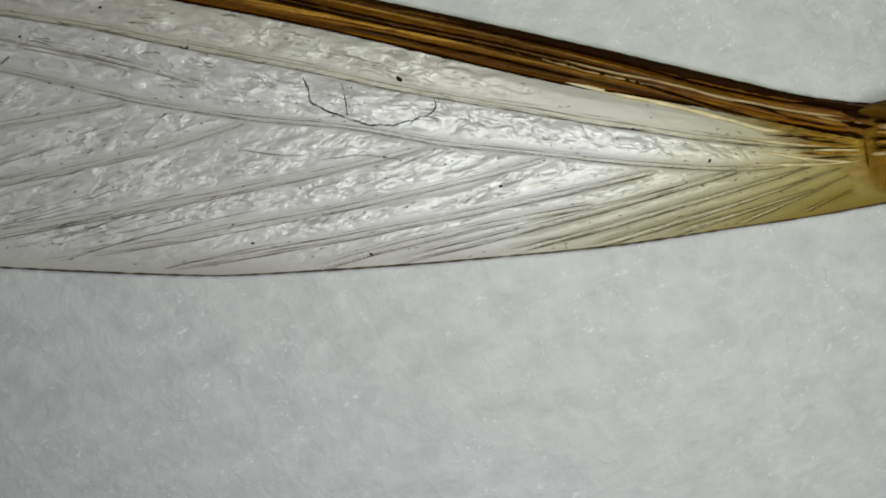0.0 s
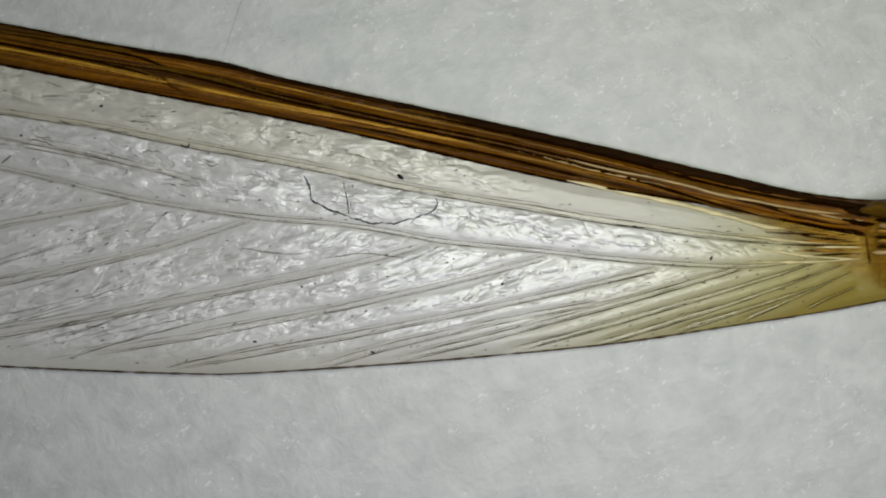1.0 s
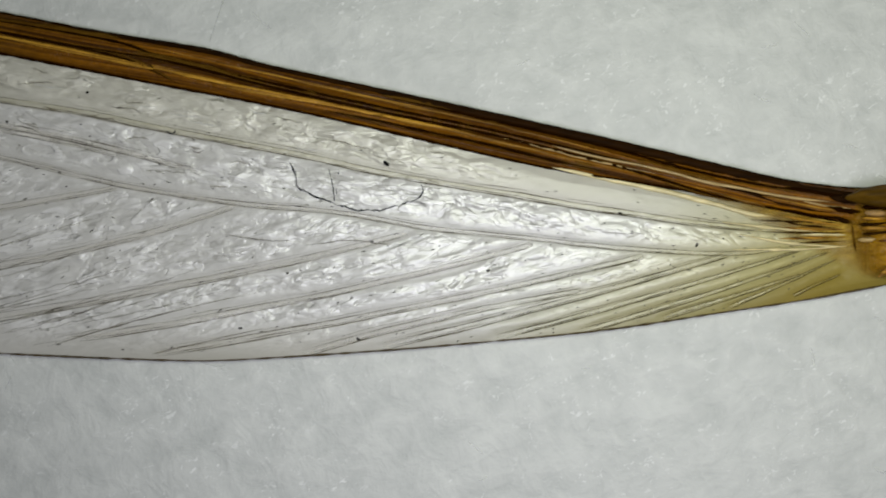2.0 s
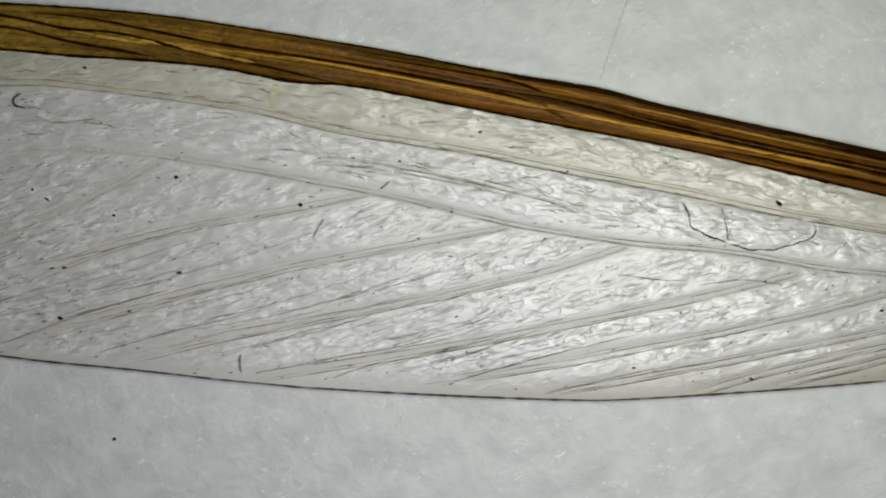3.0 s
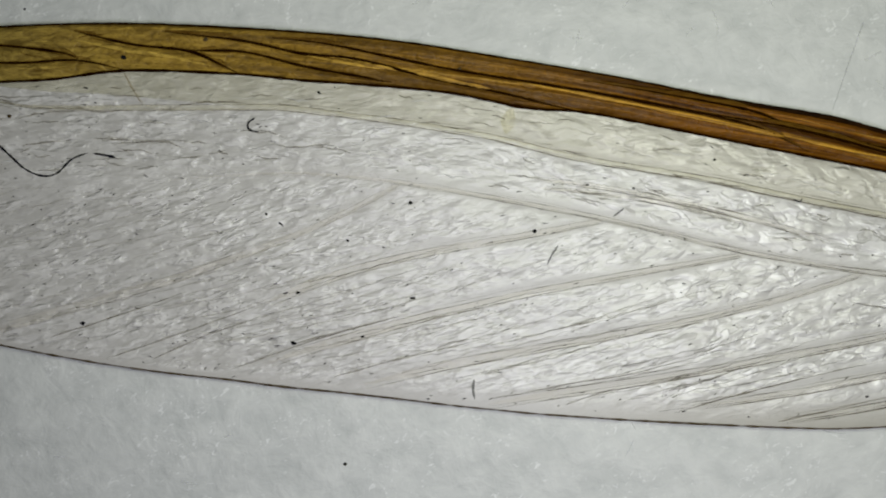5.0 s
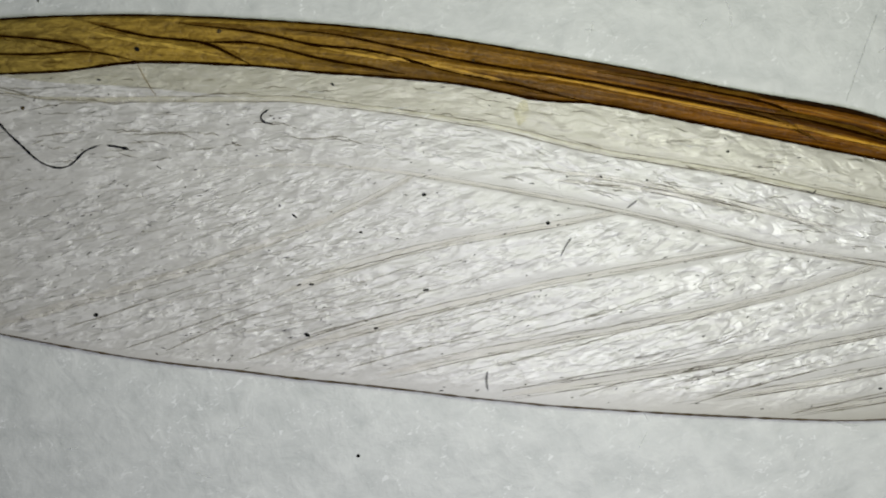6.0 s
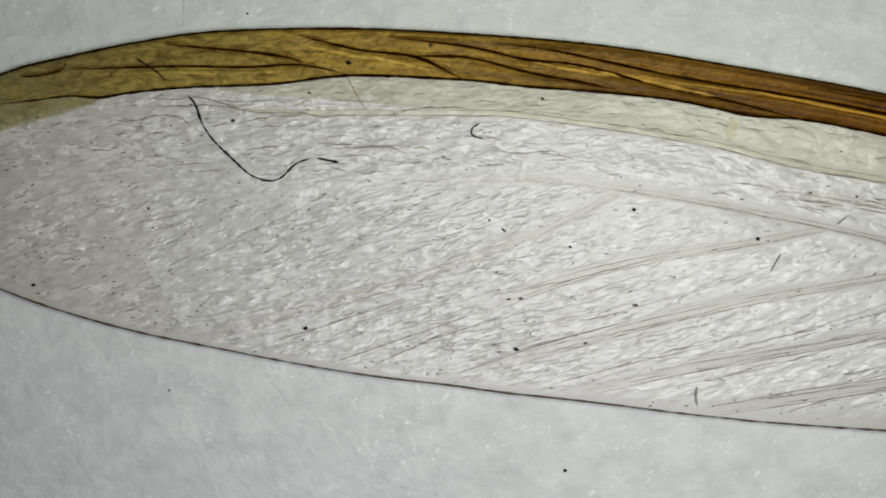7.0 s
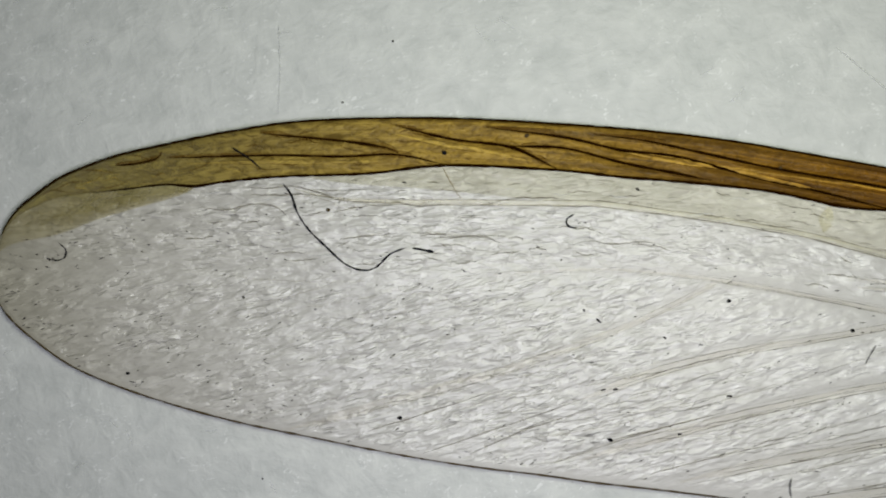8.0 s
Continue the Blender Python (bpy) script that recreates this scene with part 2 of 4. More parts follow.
MARGIN_LINE = thin_skin("margin_furrow", (0.15, 0.12, 0.07), (0.30, 0.26, 0.18), (0.985, 0.98, 0.97), 0.36, 0.7, 0.36, (0, 1), 0, 0.7, False, 0.1)
HINGE = thin_skin("red_brown_chitin", (0.27, 0.12, 0.002), (0.48, 0.245, 0.008), (1, 1, 1), 1.0, 0.4, 1.0, (0, 1), 0, 0, False, 0.25, True)
DUST = plain("black_dust", (0.010, 0.010, 0.011), 0.6, 12, 12, 0.3, 1.4, 0.1)
LINT = plain("blue_black_lint", (0.008, 0.009, 0.013), 0.6, 12, 12, 0.3, 1.4, 0.1)
FLECK = plain("brown_grey_fleck", (0.055, 0.05, 0.04), 0.6, 200, 200, 0.8)
NAP = thin_skin("fibre_nap", (0.76, 0.77, 0.76), (0.9, 0.9, 0.9), (1, 1, 1), 0.16, 0.4)
CROSS = thin_skin("brown_cross_vein", (0.28, 0.19, 0.07), (0.42, 0.32, 0.15), (1, 0.98, 0.93), 0.3, 0.5)
PALE = plain("pale_chitin_and_glint", (0.78, 0.66, 0.36), 0.3, 40, 8, 0.25)
BLOT = thin_skin("yellow_blot", (0.58, 0.52, 0.24), (0.74, 0.70, 0.42), (1, 0.995, 0.96), 0.05, 0.5)
HAIR = thin_skin("pale_hair", (0.42, 0.43, 0.43), (0.57, 0.58, 0.57), (1, 1, 1), 0.09, 0.4)
CREASE = thin_skin("blue_grey_crease", (0.02, 0.025, 0.035), (0.10, 0.11, 0.13), (0.98, 0.98, 0.99), 0.7, 0.6, 0.7, (0, 1), 0, 0.6, False, 0.1)
ROOT_SKIN = thin_skin("amber_root_skin", (0.26, 0.13, 0.006), (0.58, 0.37, 0.05), (1, 1, 1), 0.92, 0.4, 0.0, (1492, 1640), -2.0, 0.5, False, 0.25)
FLANK = thin_skin("brown_flank", (0.13, 0.055, 0.004), (0.24, 0.12, 0.012), (1, 1, 1), 0.4, 0.6, 0.34, (-1300, 700), 0, 0, False, 0.05)
STRIP = thin_skin("yellowish_strip", (0.54, 0.51, 0.36), (0.74, 0.71, 0.55), (0.99, 0.985, 0.95), 0.09, 0.4, 0.32, (-700, 500), 0, 0.4)
CREAM = plain("tan_chitin", (0.47, 0.32, 0.13), 0.35, 40, 8, 0.35)
TABLE = plain("grey_table", (0.30, 0.30, 0.30), 0.6, 900, 900, 0.1)
OLIVE = plain("olive_brown_chitin", (0.085, 0.043, 0.003), 0.55, 60, 12, 0.5, 1.4, 0.1)
ROSE = plain("rosy_tan_chitin", (0.40, 0.235, 0.085), 0.2, 18, 9, 0.35, 1.55, 0.6)
RUST = plain("dark_rust_chitin", (0.105, 0.026, 0.001), 0.4, 40, 14, 0.4, 1.45, 0.3)
GREY_LINT = thin_skin("grey_lint", (0.06, 0.06, 0.06), (0.16, 0.16, 0.16), (0.96, 0.96, 0.96), 0.3, 0.5)


# ---- shaping ----
def link(name, bm, material, parent=None, label="", smooth=True):
    me = bpy.data.meshes.new(name)
    bm.to_mesh(me)
    bm.free()
    return link_mesh(name, me, material, parent, label, smooth)


def link_mesh(name, me, material, parent=None, label="", smooth=True):
    me.materials.append(material)
    if smooth:
        me.polygons.foreach_set("use_smooth", [True] * len(me.polygons))
    ob = new(name, me)
    ob.parent = parent
    return tagged(ob, label)


def spline(points, step=8.0):
    """A smooth line through a few points, as an array sampled every step units."""
    p = np.array(points, float)
    p = np.vstack([2 * p[0] - p[1], p, 2 * p[-1] - p[-2]])
    out = []
    for a, b, c, d in zip(p[:-3], p[1:-2], p[2:-1], p[3:]):
        n = max(2, int(np.linalg.norm(c[:2] - b[:2]) / step))
        for t in np.arange(n) / n:
            out.append(0.5 * (2 * b + (c - a) * t + (2 * a - 5 * b + 4 * c - d) * t * t + (3 * b - a - 3 * c + d) * t ** 3))
    return np.array(out + [p[-2]])


def sheet_mesh(name, grid, thick=0.0, marks=None):
    """A mesh from an array of rows of points in units; with thick, closed below and all round; marks: named values for each point."""
    nr, nc = grid.shape[:2]
    v = grid.reshape(-1, 3)
    idx = np.arange(nr * nc).reshape(nr, nc)
    f = np.stack([idx[:-1, :-1], idx[1:, :-1], idx[1:, 1:], idx[:-1, 1:]], -1).reshape(-1, 4)
    if thick:
        low = v - [0, 0, thick]
        n = len(v)
        ring = np.concatenate([idx[0, :-1], idx[:-1, -1], idx[-1, :0:-1], idx[:0:-1, 0]])
        nxt = np.roll(ring, -1)
        f = np.concatenate([f, f[:, ::-1] + n, np.stack([ring, nxt, nxt + n, ring + n], -1)])
        v = np.concatenate([v, low])
    me = bpy.data.meshes.new(name)
    me.from_pydata((v * UNIT).tolist(), [], f.tolist())
    for key, value in (marks or {}).items():
        me.attributes.new(key, "FLOAT", "POINT").data.foreach_set("value", np.resize(value.astype(np.float32).ravel(), len(v)))
    me.update()
    return me


def tube_mesh(name, line, width, height=None, sides=8, z=0.0, taper=0.15, rough=0.0, seed=0, lump=20.0):
    """A rod along a line of (x, y) or (x, y, z) units; width and height of its oval section, thinned over a share of its length at both ends."""
    line = np.array(line, float)
    if line.shape[1] == 2:
        line = np.c_[line, np.array([z(x, y) for x, y in line]) if callable(z) else np.full(len(line), z)]
    tang = np.gradient(line, axis=0)
    tang /= np.maximum(np.linalg.norm(tang, axis=1, keepdims=True), 1e-9)
    side = np.c_[-tang[:, 1], tang[:, 0], np.zeros(len(line))]
    side /= np.maximum(np.linalg.norm(side, axis=1, keepdims=True), 1e-9)
    up = np.cross(tang, side)
    s = np.linspace(0, 1, len(line))
    first, last = taper if isinstance(taper, tuple) else (taper, taper)
    fat = np.clip(np.minimum(s / first, (1 - s) / last), 0.06, 1) ** 0.7
    if rough:
        fat = fat * np.clip([1 + rough * noise.noise((x / lump, y / lump, seed)) for x, y, _ in line], 0.12, None)
    w = (np.array(width) if np.ndim(width) else np.full(len(line), width)) * fat / 2
    h = (w if height is None else np.full(len(line), height) * fat / 2)
    v = []
    for k in range(sides):
        a = math.tau * k / sides
        v.append(line + side * (w * math.cos(a))[:, None] + up * (h * math.sin(a))[:, None])
    v = np.array(v)
    n, m = len(line), sides
    f = [[k * n + i, k * n + i + 1, (k + 1) % m * n + i + 1, (k + 1) % m * n + i] for k in range(m) for i in range(n - 1)]
    f += [[k * n for k in range(m)], [k * n + n - 1 for k in range(m)][::-1]]
    me = bpy.data.meshes.new(name)
    me.from_pydata((v.reshape(-1, 3) * UNIT).tolist(), [], f)
    me.update()
    return me


# ---- setting: the table under the sheet ----
def box(name, size, at, material, **tags):
    bm = bmesh.new()
    bmesh.ops.create_cube(bm, size=1, matrix=Matrix.Translation(at) @ Matrix.Diagonal((*size, 1)))
    return tagged(link(name, bm, material, smooth=False), kind="structure", **tags)


box("table", (0.6, 0.6, 0.02), (0, 0, -0.01012), TABLE, label="plain grey table under the sheet of paper", category="table")


def paper_sheet():
    bm = bmesh.new()
    bmesh.ops.create_cube(bm, size=1, matrix=Matrix.Translation((0, 0, -0.00005)) @ Matrix.Diagonal((0.105, 0.074, 0.0001, 1)))
    return tagged(link("paper_sheet", bm, PAPER, smooth=False), "white fibrous sheet of paper under the insect wing", "paper")


def paper_fibres(sheet):
    """Loose hair-fine fibres in the face of the paper, too many to count."""
    rnd = random.Random(8)
    v, f = [], []
    for k in range(180):
        x, y = rnd.uniform(-2300, 2700), rnd.uniform(-900, 900)
        a, bend, step = rnd.uniform(0, math.tau), rnd.gauss(0, 0.07), rnd.uniform(1.5, 5)
        w = rnd.uniform(1.0, 2.4)
        n0 = len(v)
        for i in range(12):
            s, c = math.sin(a), math.cos(a)
            lift = 1.1 * math.sin(math.pi * i / 11)
            for dx, dz in ((-w, 0), (0, w * 0.5), (w, 0)):
                v.append(((x - s * dx) * UNIT, (y + c * dx) * UNIT, (lift - 0.6 + dz) * UNIT))
            x, y, a = x + c * step, y + s * step, a + bend
        for i in range(11):
            n = n0 + 3 * i
            f += [(n, n + 3, n + 4, n + 1), (n + 1, n + 4, n + 5, n + 2)]
    me = bpy.data.meshes.new("fibre_nap")
    me.from_pydata(v, [], f)
    return tagged(link_mesh("fibre_nap", me, NAP, sheet, "fine loose paper fibres"), kind="stuff")


# ---- the wing ----
LIFT = 7.0
OUTER = spline([(-1364, 118), (-1357, 166), (-1331, 216), (-1292, 252), (-1242, 287), (-1152, 323), (-1053, 347), (-933, 372), (-793, 391), (-553, 397), (-291, 385), (-91, 367), (110, 336), (310, 302), (487, 267), (686, 233), (804, 202), (1004, 158), (1204, 114), (1404, 68), (1604, 20), (1724, -8), (1834, -22), (1924, -20), (2004, -26)], 3)
LOWER = spline([(-1364, 118), (-1360, 76), (-1339, 40), (-1299, 2), (-1228, -48), (-1148, -83), (-1047, -116), (-927, -147), (-788, -174), (-687, -193), (-587, -210), (-487, -224), (-386, -235), (-286, -248), (-185, -258), (-85, -269), (16, -281), (117, -291), (180, -297), (380, -310), (629, -321), (753, -320), (1003, -306), (1203, -290), (1404, -271), (1604, -242), (1754, -220), (1834, -206), (1924, -190), (2004, -176)], 3)
INNER = spline([(-1187, 258), (-1132, 264), (-1062, 273), (-1007, 271), (-952, 280), (-852, 290), (-702, 297), (-562, 313), (-367, 307), (-252, 296), (-123, 287), (17, 273), (146, 247), (246, 240), (386, 214), (634, 164), (754, 141), (904, 109), (1104, 61), (1304, 15), (1424, -5), (1572, -31), (1684, -55), (1834, -86), (1904, -96)], 3)
OUTER[:, 1] -= 1.4 * np.clip((OUTER[:, 0] - OUTER[0, 0]) / 100, 0, 1)
INNER[:, 1] -= 0.5
TIP, ROOT, END = OUTER[0, 0], 1834.0, OUTER[-1, 0]


def edge_of(line, x):
    order = np.argsort(line[:, 0])
    return np.interp(x, line[order, 0], line[order, 1])


STEM = spline([(-488, 118), (-288, 131), (-77, 114), (284, 50), (533, -8), (743, -43), (923, -60), (1064, -86), (1264, -109), (1464, -130), (1634, -137), (1814, -118)])


FAN_ROOT = [
    [(1814, -177), (1774, -193), (1729, -213)],
    [(1809, -148), (1764, -167), (1714, -193), (1614, -233)],
    [(1744, -175), (1704, -190), (1614, -215), (1499, -252)],
    [(1794, -132), (1744, -155), (1704, -172), (1594, -205), (1504, -228), (1404, -257), (1354, -278)],
    [(1744, -133), (1674, -155), (1594, -177), (1484, -208), (1384, -240), (1304, -260), (1204, -283)],
]
FAN_MIDDLE = [
    [(1614, -140), (1544, -160), (1454, -187), (1364, -210), (1254, -241), (1104, -271), (1003, -301)],
    [(1354, -205), (1254, -216), (1164, -232), (1060, -265), (960, -283), (860, -309)],
    [(1464, -137), (1384, -163), (1304, -180), (1204, -199), (1131, -218), (1031, -231), (930, -253), (810, -272), (680, -295), (600, -312)],
    [(1269, -111), (1204, -134), (1131, -165), (1031, -184), (881, -207), (680, -237), (580, -262), (464, -287)],
]
FAN_OUTER = [
    [(1047, -97), (972, -119), (882, -137), (781, -161), (681, -177), (531, -208), (381, -233), (180, -264), (80, -278)],
    [(745, -46), (612, -91), (466, -122), (281, -160), (81, -196), (-19, -215), (-140, -243)],
    [(533, -11), (383, -46), (182, -71), (32, -105), (-48, -131), (-229, -184), (-319, -205)],
    [(284, 48), (133, 14), (-17, -2), (-117, -30), (-217, -64), (-318, -98)],
    [(-77, 112), (-187, 52), (-286, 16), (-485, -62), (-704, -119), (-844, -161)],
]
FAN = FAN_ROOT + FAN_MIDDLE + FAN_OUTER
LONG_VEIN = [(-832, 267), (-752, 251), (-601, 247), (-351, 248), (-251, 243), (-114, 227), (86, 195), (245, 157), (469, 120), (644, 83), (884, 36), (1004, 9), (1204, -26), (1404, -60), (1584, -86), (1704, -97), (1824, -98)]


def rise(x, y):
    """Height of the membrane over the paper, in units: a gentle camber with soft folds."""
    top, low = edge_of(OUTER, x), edge_of(LOWER, x)
    v = np.clip((y - low) / np.maximum(top - low, 1), 0, 1)
    return LIFT + 3 * np.sin(np.pi * v) ** 0.8 + 9 * (1 - v) + 2.0 * np.sin(x * 0.011 + y * 0.02)


def skin_grid():
    """The membrane as a grid of points: camber, pleats between the veins and wrinkles that follow them."""
    u = np.linspace(0, 1, 940)
    x = TIP + (END - TIP) * np.where(u < 0.1, u * u * 5, 0.05 + (u - 0.1) * 0.95 / 0.9)
    x[0] = TIP + 0.6
    top, low = edge_of(OUTER, x), edge_of(LOWER, x)
    v = np.linspace(0, 1, 180)
    X = np.repeat(x[:, None], len(v), 1)
    Y = low[:, None] + (top - low)[:, None] * v[None]
    fan = 1 / (1 + np.exp((Y - edge_of(STEM, X)) / 12))
    slope = math.tan(radians(13))
    W, U = np.empty_like(X), np.empty_like(X)
    for i in range(X.shape[0]):
        for j in range(X.shape[1]):
            a, b = X[i, j], Y[i, j]
            n1 = noise.noise((a / 44, b / 19, 0.0))
            n2 = noise.noise((a / 50, (b - slope * a) / 17, 5.0))
            U[i, j] = noise.noise((a / 22, b / 16, 9.0))
            W[i, j] = (n1 + 0.5 * abs(n1)) * (1 - fan[i, j]) + (n2 + 0.5 * abs(n2)) * fan[i, j]
    rim = np.clip(np.minimum(v, 1 - v) * 14, 0, 1)[None]
    clear = np.where(X > INNER[0, 0], np.clip((edge_of(INNER, X) - Y - 3) / 16, 0, 1), 1.0)
    ribs = np.vstack([spline(p, 3) for p in FAN] + [spline(LONG_VEIN, 3), spline(STEM[::4], 3)])
    far, over = np.empty_like(X), np.zeros(X.shape, bool)
    for i in range(X.shape[0]):
        near = ribs[np.abs(ribs[:, 0] - X[i, 0]) < 70]
        away = np.hypot(near[:, 0][None] - X[i][:, None], near[:, 1][None] - Y[i][:, None]) if len(near) else np.full((len(v), 1), 60.0)
        far[i] = away.min(1)
        if len(near):
            over[i] = Y[i] > near[away.argmin(1), 1]
    pleat = (2.2 + 3.2 * np.clip((X - 700) / 700, 0, 1)) * (1 - np.exp(-far / 13)) * np.clip((X + 500) / 900, 0.25, 1)
    calm = np.clip((1640 - X + 1.22 * Y) / 220, 0.12, 1)
    # lopsided about each vein: this puts the pleats' shading into the membrane's colour
    loose = np.where(over, np.clip((far - 8) / 13, 0.04, 1), np.clip((far - 5) / 6, 0.04, 1))
    slack = np.clip(np.maximum(loose, np.clip((300 - X) / 900, 0, 1)), 0, 1)
    slack = slack * (1 - 0.85 * np.clip((X - 1120) / 160, 0, 1) * np.clip((Y - edge_of(spline(LONG_VEIN, 6), X)) / 6, 0, 1))
    hem = np.clip((Y - low[:, None] - 6) / np.clip(22 + (X + 200) / 18, 6, 75), 0.08, 1)
    slack = slack * hem
    return x, low, top, X, Y, rise(X, Y) + (pleat + (1.8 * W + 0.8 * U) * calm * slack) * rim * clear, {"loose": slack, "fan": fan, "hem": (1 - np.clip((Y - low[:, None]) / 62, 0, 1)) * np.clip((X - 100) / 600, 0, 1)}


SKIN_X, SKIN_LOW, SKIN_TOP, SKIN_GX, SKIN_GY, SKIN_H, SKIN_MARKS = skin_grid()


def on_skin(x, y):
    """Height of the membrane's face at a place, in units."""
    i = int(np.clip(np.searchsorted(SKIN_X, x) - 1, 0, len(SKIN_X) - 2))
    p = min(1.0, max(0.0, (x - SKIN_X[i]) / (SKIN_X[i + 1] - SKIN_X[i])))
    h = []
    for k in (i, i + 1):
        g = min(1.0, max(0.0, (y - SKIN_LOW[k]) / max(SKIN_TOP[k] - SKIN_LOW[k], 1))) * (SKIN_H.shape[1] - 1)
        j = min(int(g), SKIN_H.shape[1] - 2)
        h.append(SKIN_H[k, j] * (1 - g + j) + SKIN_H[k, j + 1] * (g - j))
    return float(h[0] * (1 - p) + h[1] * p)


def membrane(wing):
    me = sheet_mesh("membrane", np.stack([SKIN_GX, SKIN_GY, SKIN_H], -1), 0.8, SKIN_MARKS)
    return link_mesh("membrane", me, MEMBRANE, wing, "translucent wrinkled grey-white membrane")


OUTER_LINES = [
    [(-1147, 306), (-1107, 311), (-1074, 320), (-1066, 331)],
    [(-1057, 320), (-952, 325), (-852, 328), (-752, 327), (-652, 331), (-568, 315)],
    [(-893, 366), (-753, 355), (-673, 344), (-647, 333)],
    [(-653, 382), (-553, 360), (-453, 348), (-392, 322), (-367, 309)],
    [(-448, 348), (-353, 346), (-252, 322), (-152, 303), (-92, 291)],
    [(-493, 381), (-353, 365), (-253, 344), (-152, 333), (-13, 298), (87, 277), (186, 253), (246, 240)],
]
ROOT_LINES = [
    [(-303, 370), (-203, 359), (17, 315), (187, 288), (386, 252), (546, 215), (645, 169)],
    [(247, 295), (387, 272), (536, 244), (604, 221), (704, 196), (804, 171), (1004, 126), (1204, 83), (1404, 34), (1604, -16), (1724, -48)],
    [(386, 252), (536, 225), (604, 214), (704, 190), (804, 164), (1004, 118), (1204, 75), (1404, 23), (1572, -28), (1654, -47), (1774, -75)],
    [(904, 120), (1004, 100), (1104, 78), (1204, 56), (1304, 30), (1404, 8)],
    [(1004, 145), (1204, 100), (1404, 52), (1604, -2), (1784, -35)],
]


DARK_LINES = [[(x, y - 1) for x, y in p] for p in OUTER_LINES + ROOT_LINES]


def band_grid():
    """The stiff brown front margin: swollen between its dark furrows."""
    x = np.linspace(TIP + 14, ROOT + 40, 1040)
    top, low = edge_of(OUTER, x), edge_of(INNER, x)
    lead = np.clip((x - TIP - 14) / (INNER[0, 0] - TIP - 14), 0, 1)
    low = np.where(x < INNER[0, 0], top - 2 - (edge_of(OUTER, INNER[0, 0]) - INNER[0, 1] - 2) * lead, low)
    v = np.linspace(0, 1, 41)
    X = np.repeat(x[:, None], len(v), 1)
    Y = low[:, None] + (top - low)[:, None] * v[None]
    furrows = []
    for p in DARK_LINES:
        line = spline(p, 6)
        k = np.linspace(0, 1, len(line))
        furrows.append(np.c_[line, 14 * (1 - np.clip(np.minimum(k, 1 - k) / 0.3, 0, 1))])
    furrows = np.vstack(furrows)
    D = np.minimum(Y - low[:, None], top[:, None] - Y)
    for i in range(len(x)):
        near = furrows[np.abs(furrows[:, 0] - x[i]) < 40]
        if len(near):
            D[i] = np.minimum(D[i], (np.sqrt((near[:, 0] - x[i]) ** 2 + (near[:, 1][None] - Y[i][:, None]) ** 2) + near[:, 2]).min(1))
    tall = 8 + 8 * np.clip((X + 900) / 2400, 0, 1)
    H = LIFT + 6 + tall * np.sqrt(np.clip(D / 13, 0, 1))
    for i in range(X.shape[0]):
        for j in range(X.shape[1]):
            H[i, j] += 2.0 * noise.noise((X[i, j] / 70, Y[i, j] / 12, 2.0))
    return x, low, top, X, Y, H


BAND_X, BAND_LOW, BAND_TOP, BAND_GX, BAND_GY, BAND_H = band_grid()


def on_band(x, y):
    """Height of the brown band's face at a place, in units."""
    i = int(np.clip(np.searchsorted(BAND_X, x), 0, len(BAND_X) - 1))
    g = min(1.0, max(0.0, (y - BAND_LOW[i]) / max(BAND_TOP[i] - BAND_LOW[i], 1))) * (BAND_H.shape[1] - 1)
    j = min(int(g), BAND_H.shape[1] - 2)
    return float(BAND_H[i, j] * (1 - g + j) + BAND_H[i, j + 1] * (g - j))


def costal_band(wing):
    me = sheet_mesh("costal_band", np.stack([BAND_GX, BAND_GY, BAND_H], -1), 3)
    run = np.cumsum(np.hypot(np.gradient(BAND_X), np.gradient(BAND_TOP)))
    flow = np.stack([np.repeat(run[:, None], BAND_GX.shape[1], 1), BAND_TOP[:, None] - BAND_GY, np.zeros_like(BAND_GX)], -1).reshape(-1, 3)
    me.attributes.new("flow", "FLOAT_VECTOR", "POINT").data.foreach_set("vector", np.tile(flow, (2, 1)).astype(np.float32).ravel())
    return link_mesh("costal_band", me, AMBER, wing, "ridged amber-brown leading band")


def amber_tip(wing):
    """The thin amber skin that runs out towards the tip behind the band."""
    low = spline([(-1360, 144), (-1331, 164), (-1251, 182), (-1171, 213), (-1091, 237), (-1032, 255), (-1000, 274)], 4)
    x = np.linspace(low[0, 0] + 3, low[-1, 0], 160)
    y0 = edge_of(low, x)
    y1 = np.interp(x, BAND_X, BAND_LOW) + 0.5
    y1 = np.where(x > INNER[0, 0], edge_of(INNER, x), y1)
    v = np.linspace(0, 1, 40)
    X = np.repeat(x[:, None], 40, 1)
    Y = y0[:, None] + np.maximum(y1 - y0, 1)[:, None] * v[None]
    H = np.vectorize(on_skin)(X, Y) + 1.2
    edge = np.clip(np.repeat(v[None], len(x), 0) * 1.8 + 0.12, 0, 1) * np.clip((X + 1362) / 150, 0.25, 1)
    me = sheet_mesh("amber_skin", np.stack([X, Y, H], -1), 0.5, {"fade": edge})
    return link_mesh("amber_skin", me, STAIN, wing, "thin yellowish skin near the tip")


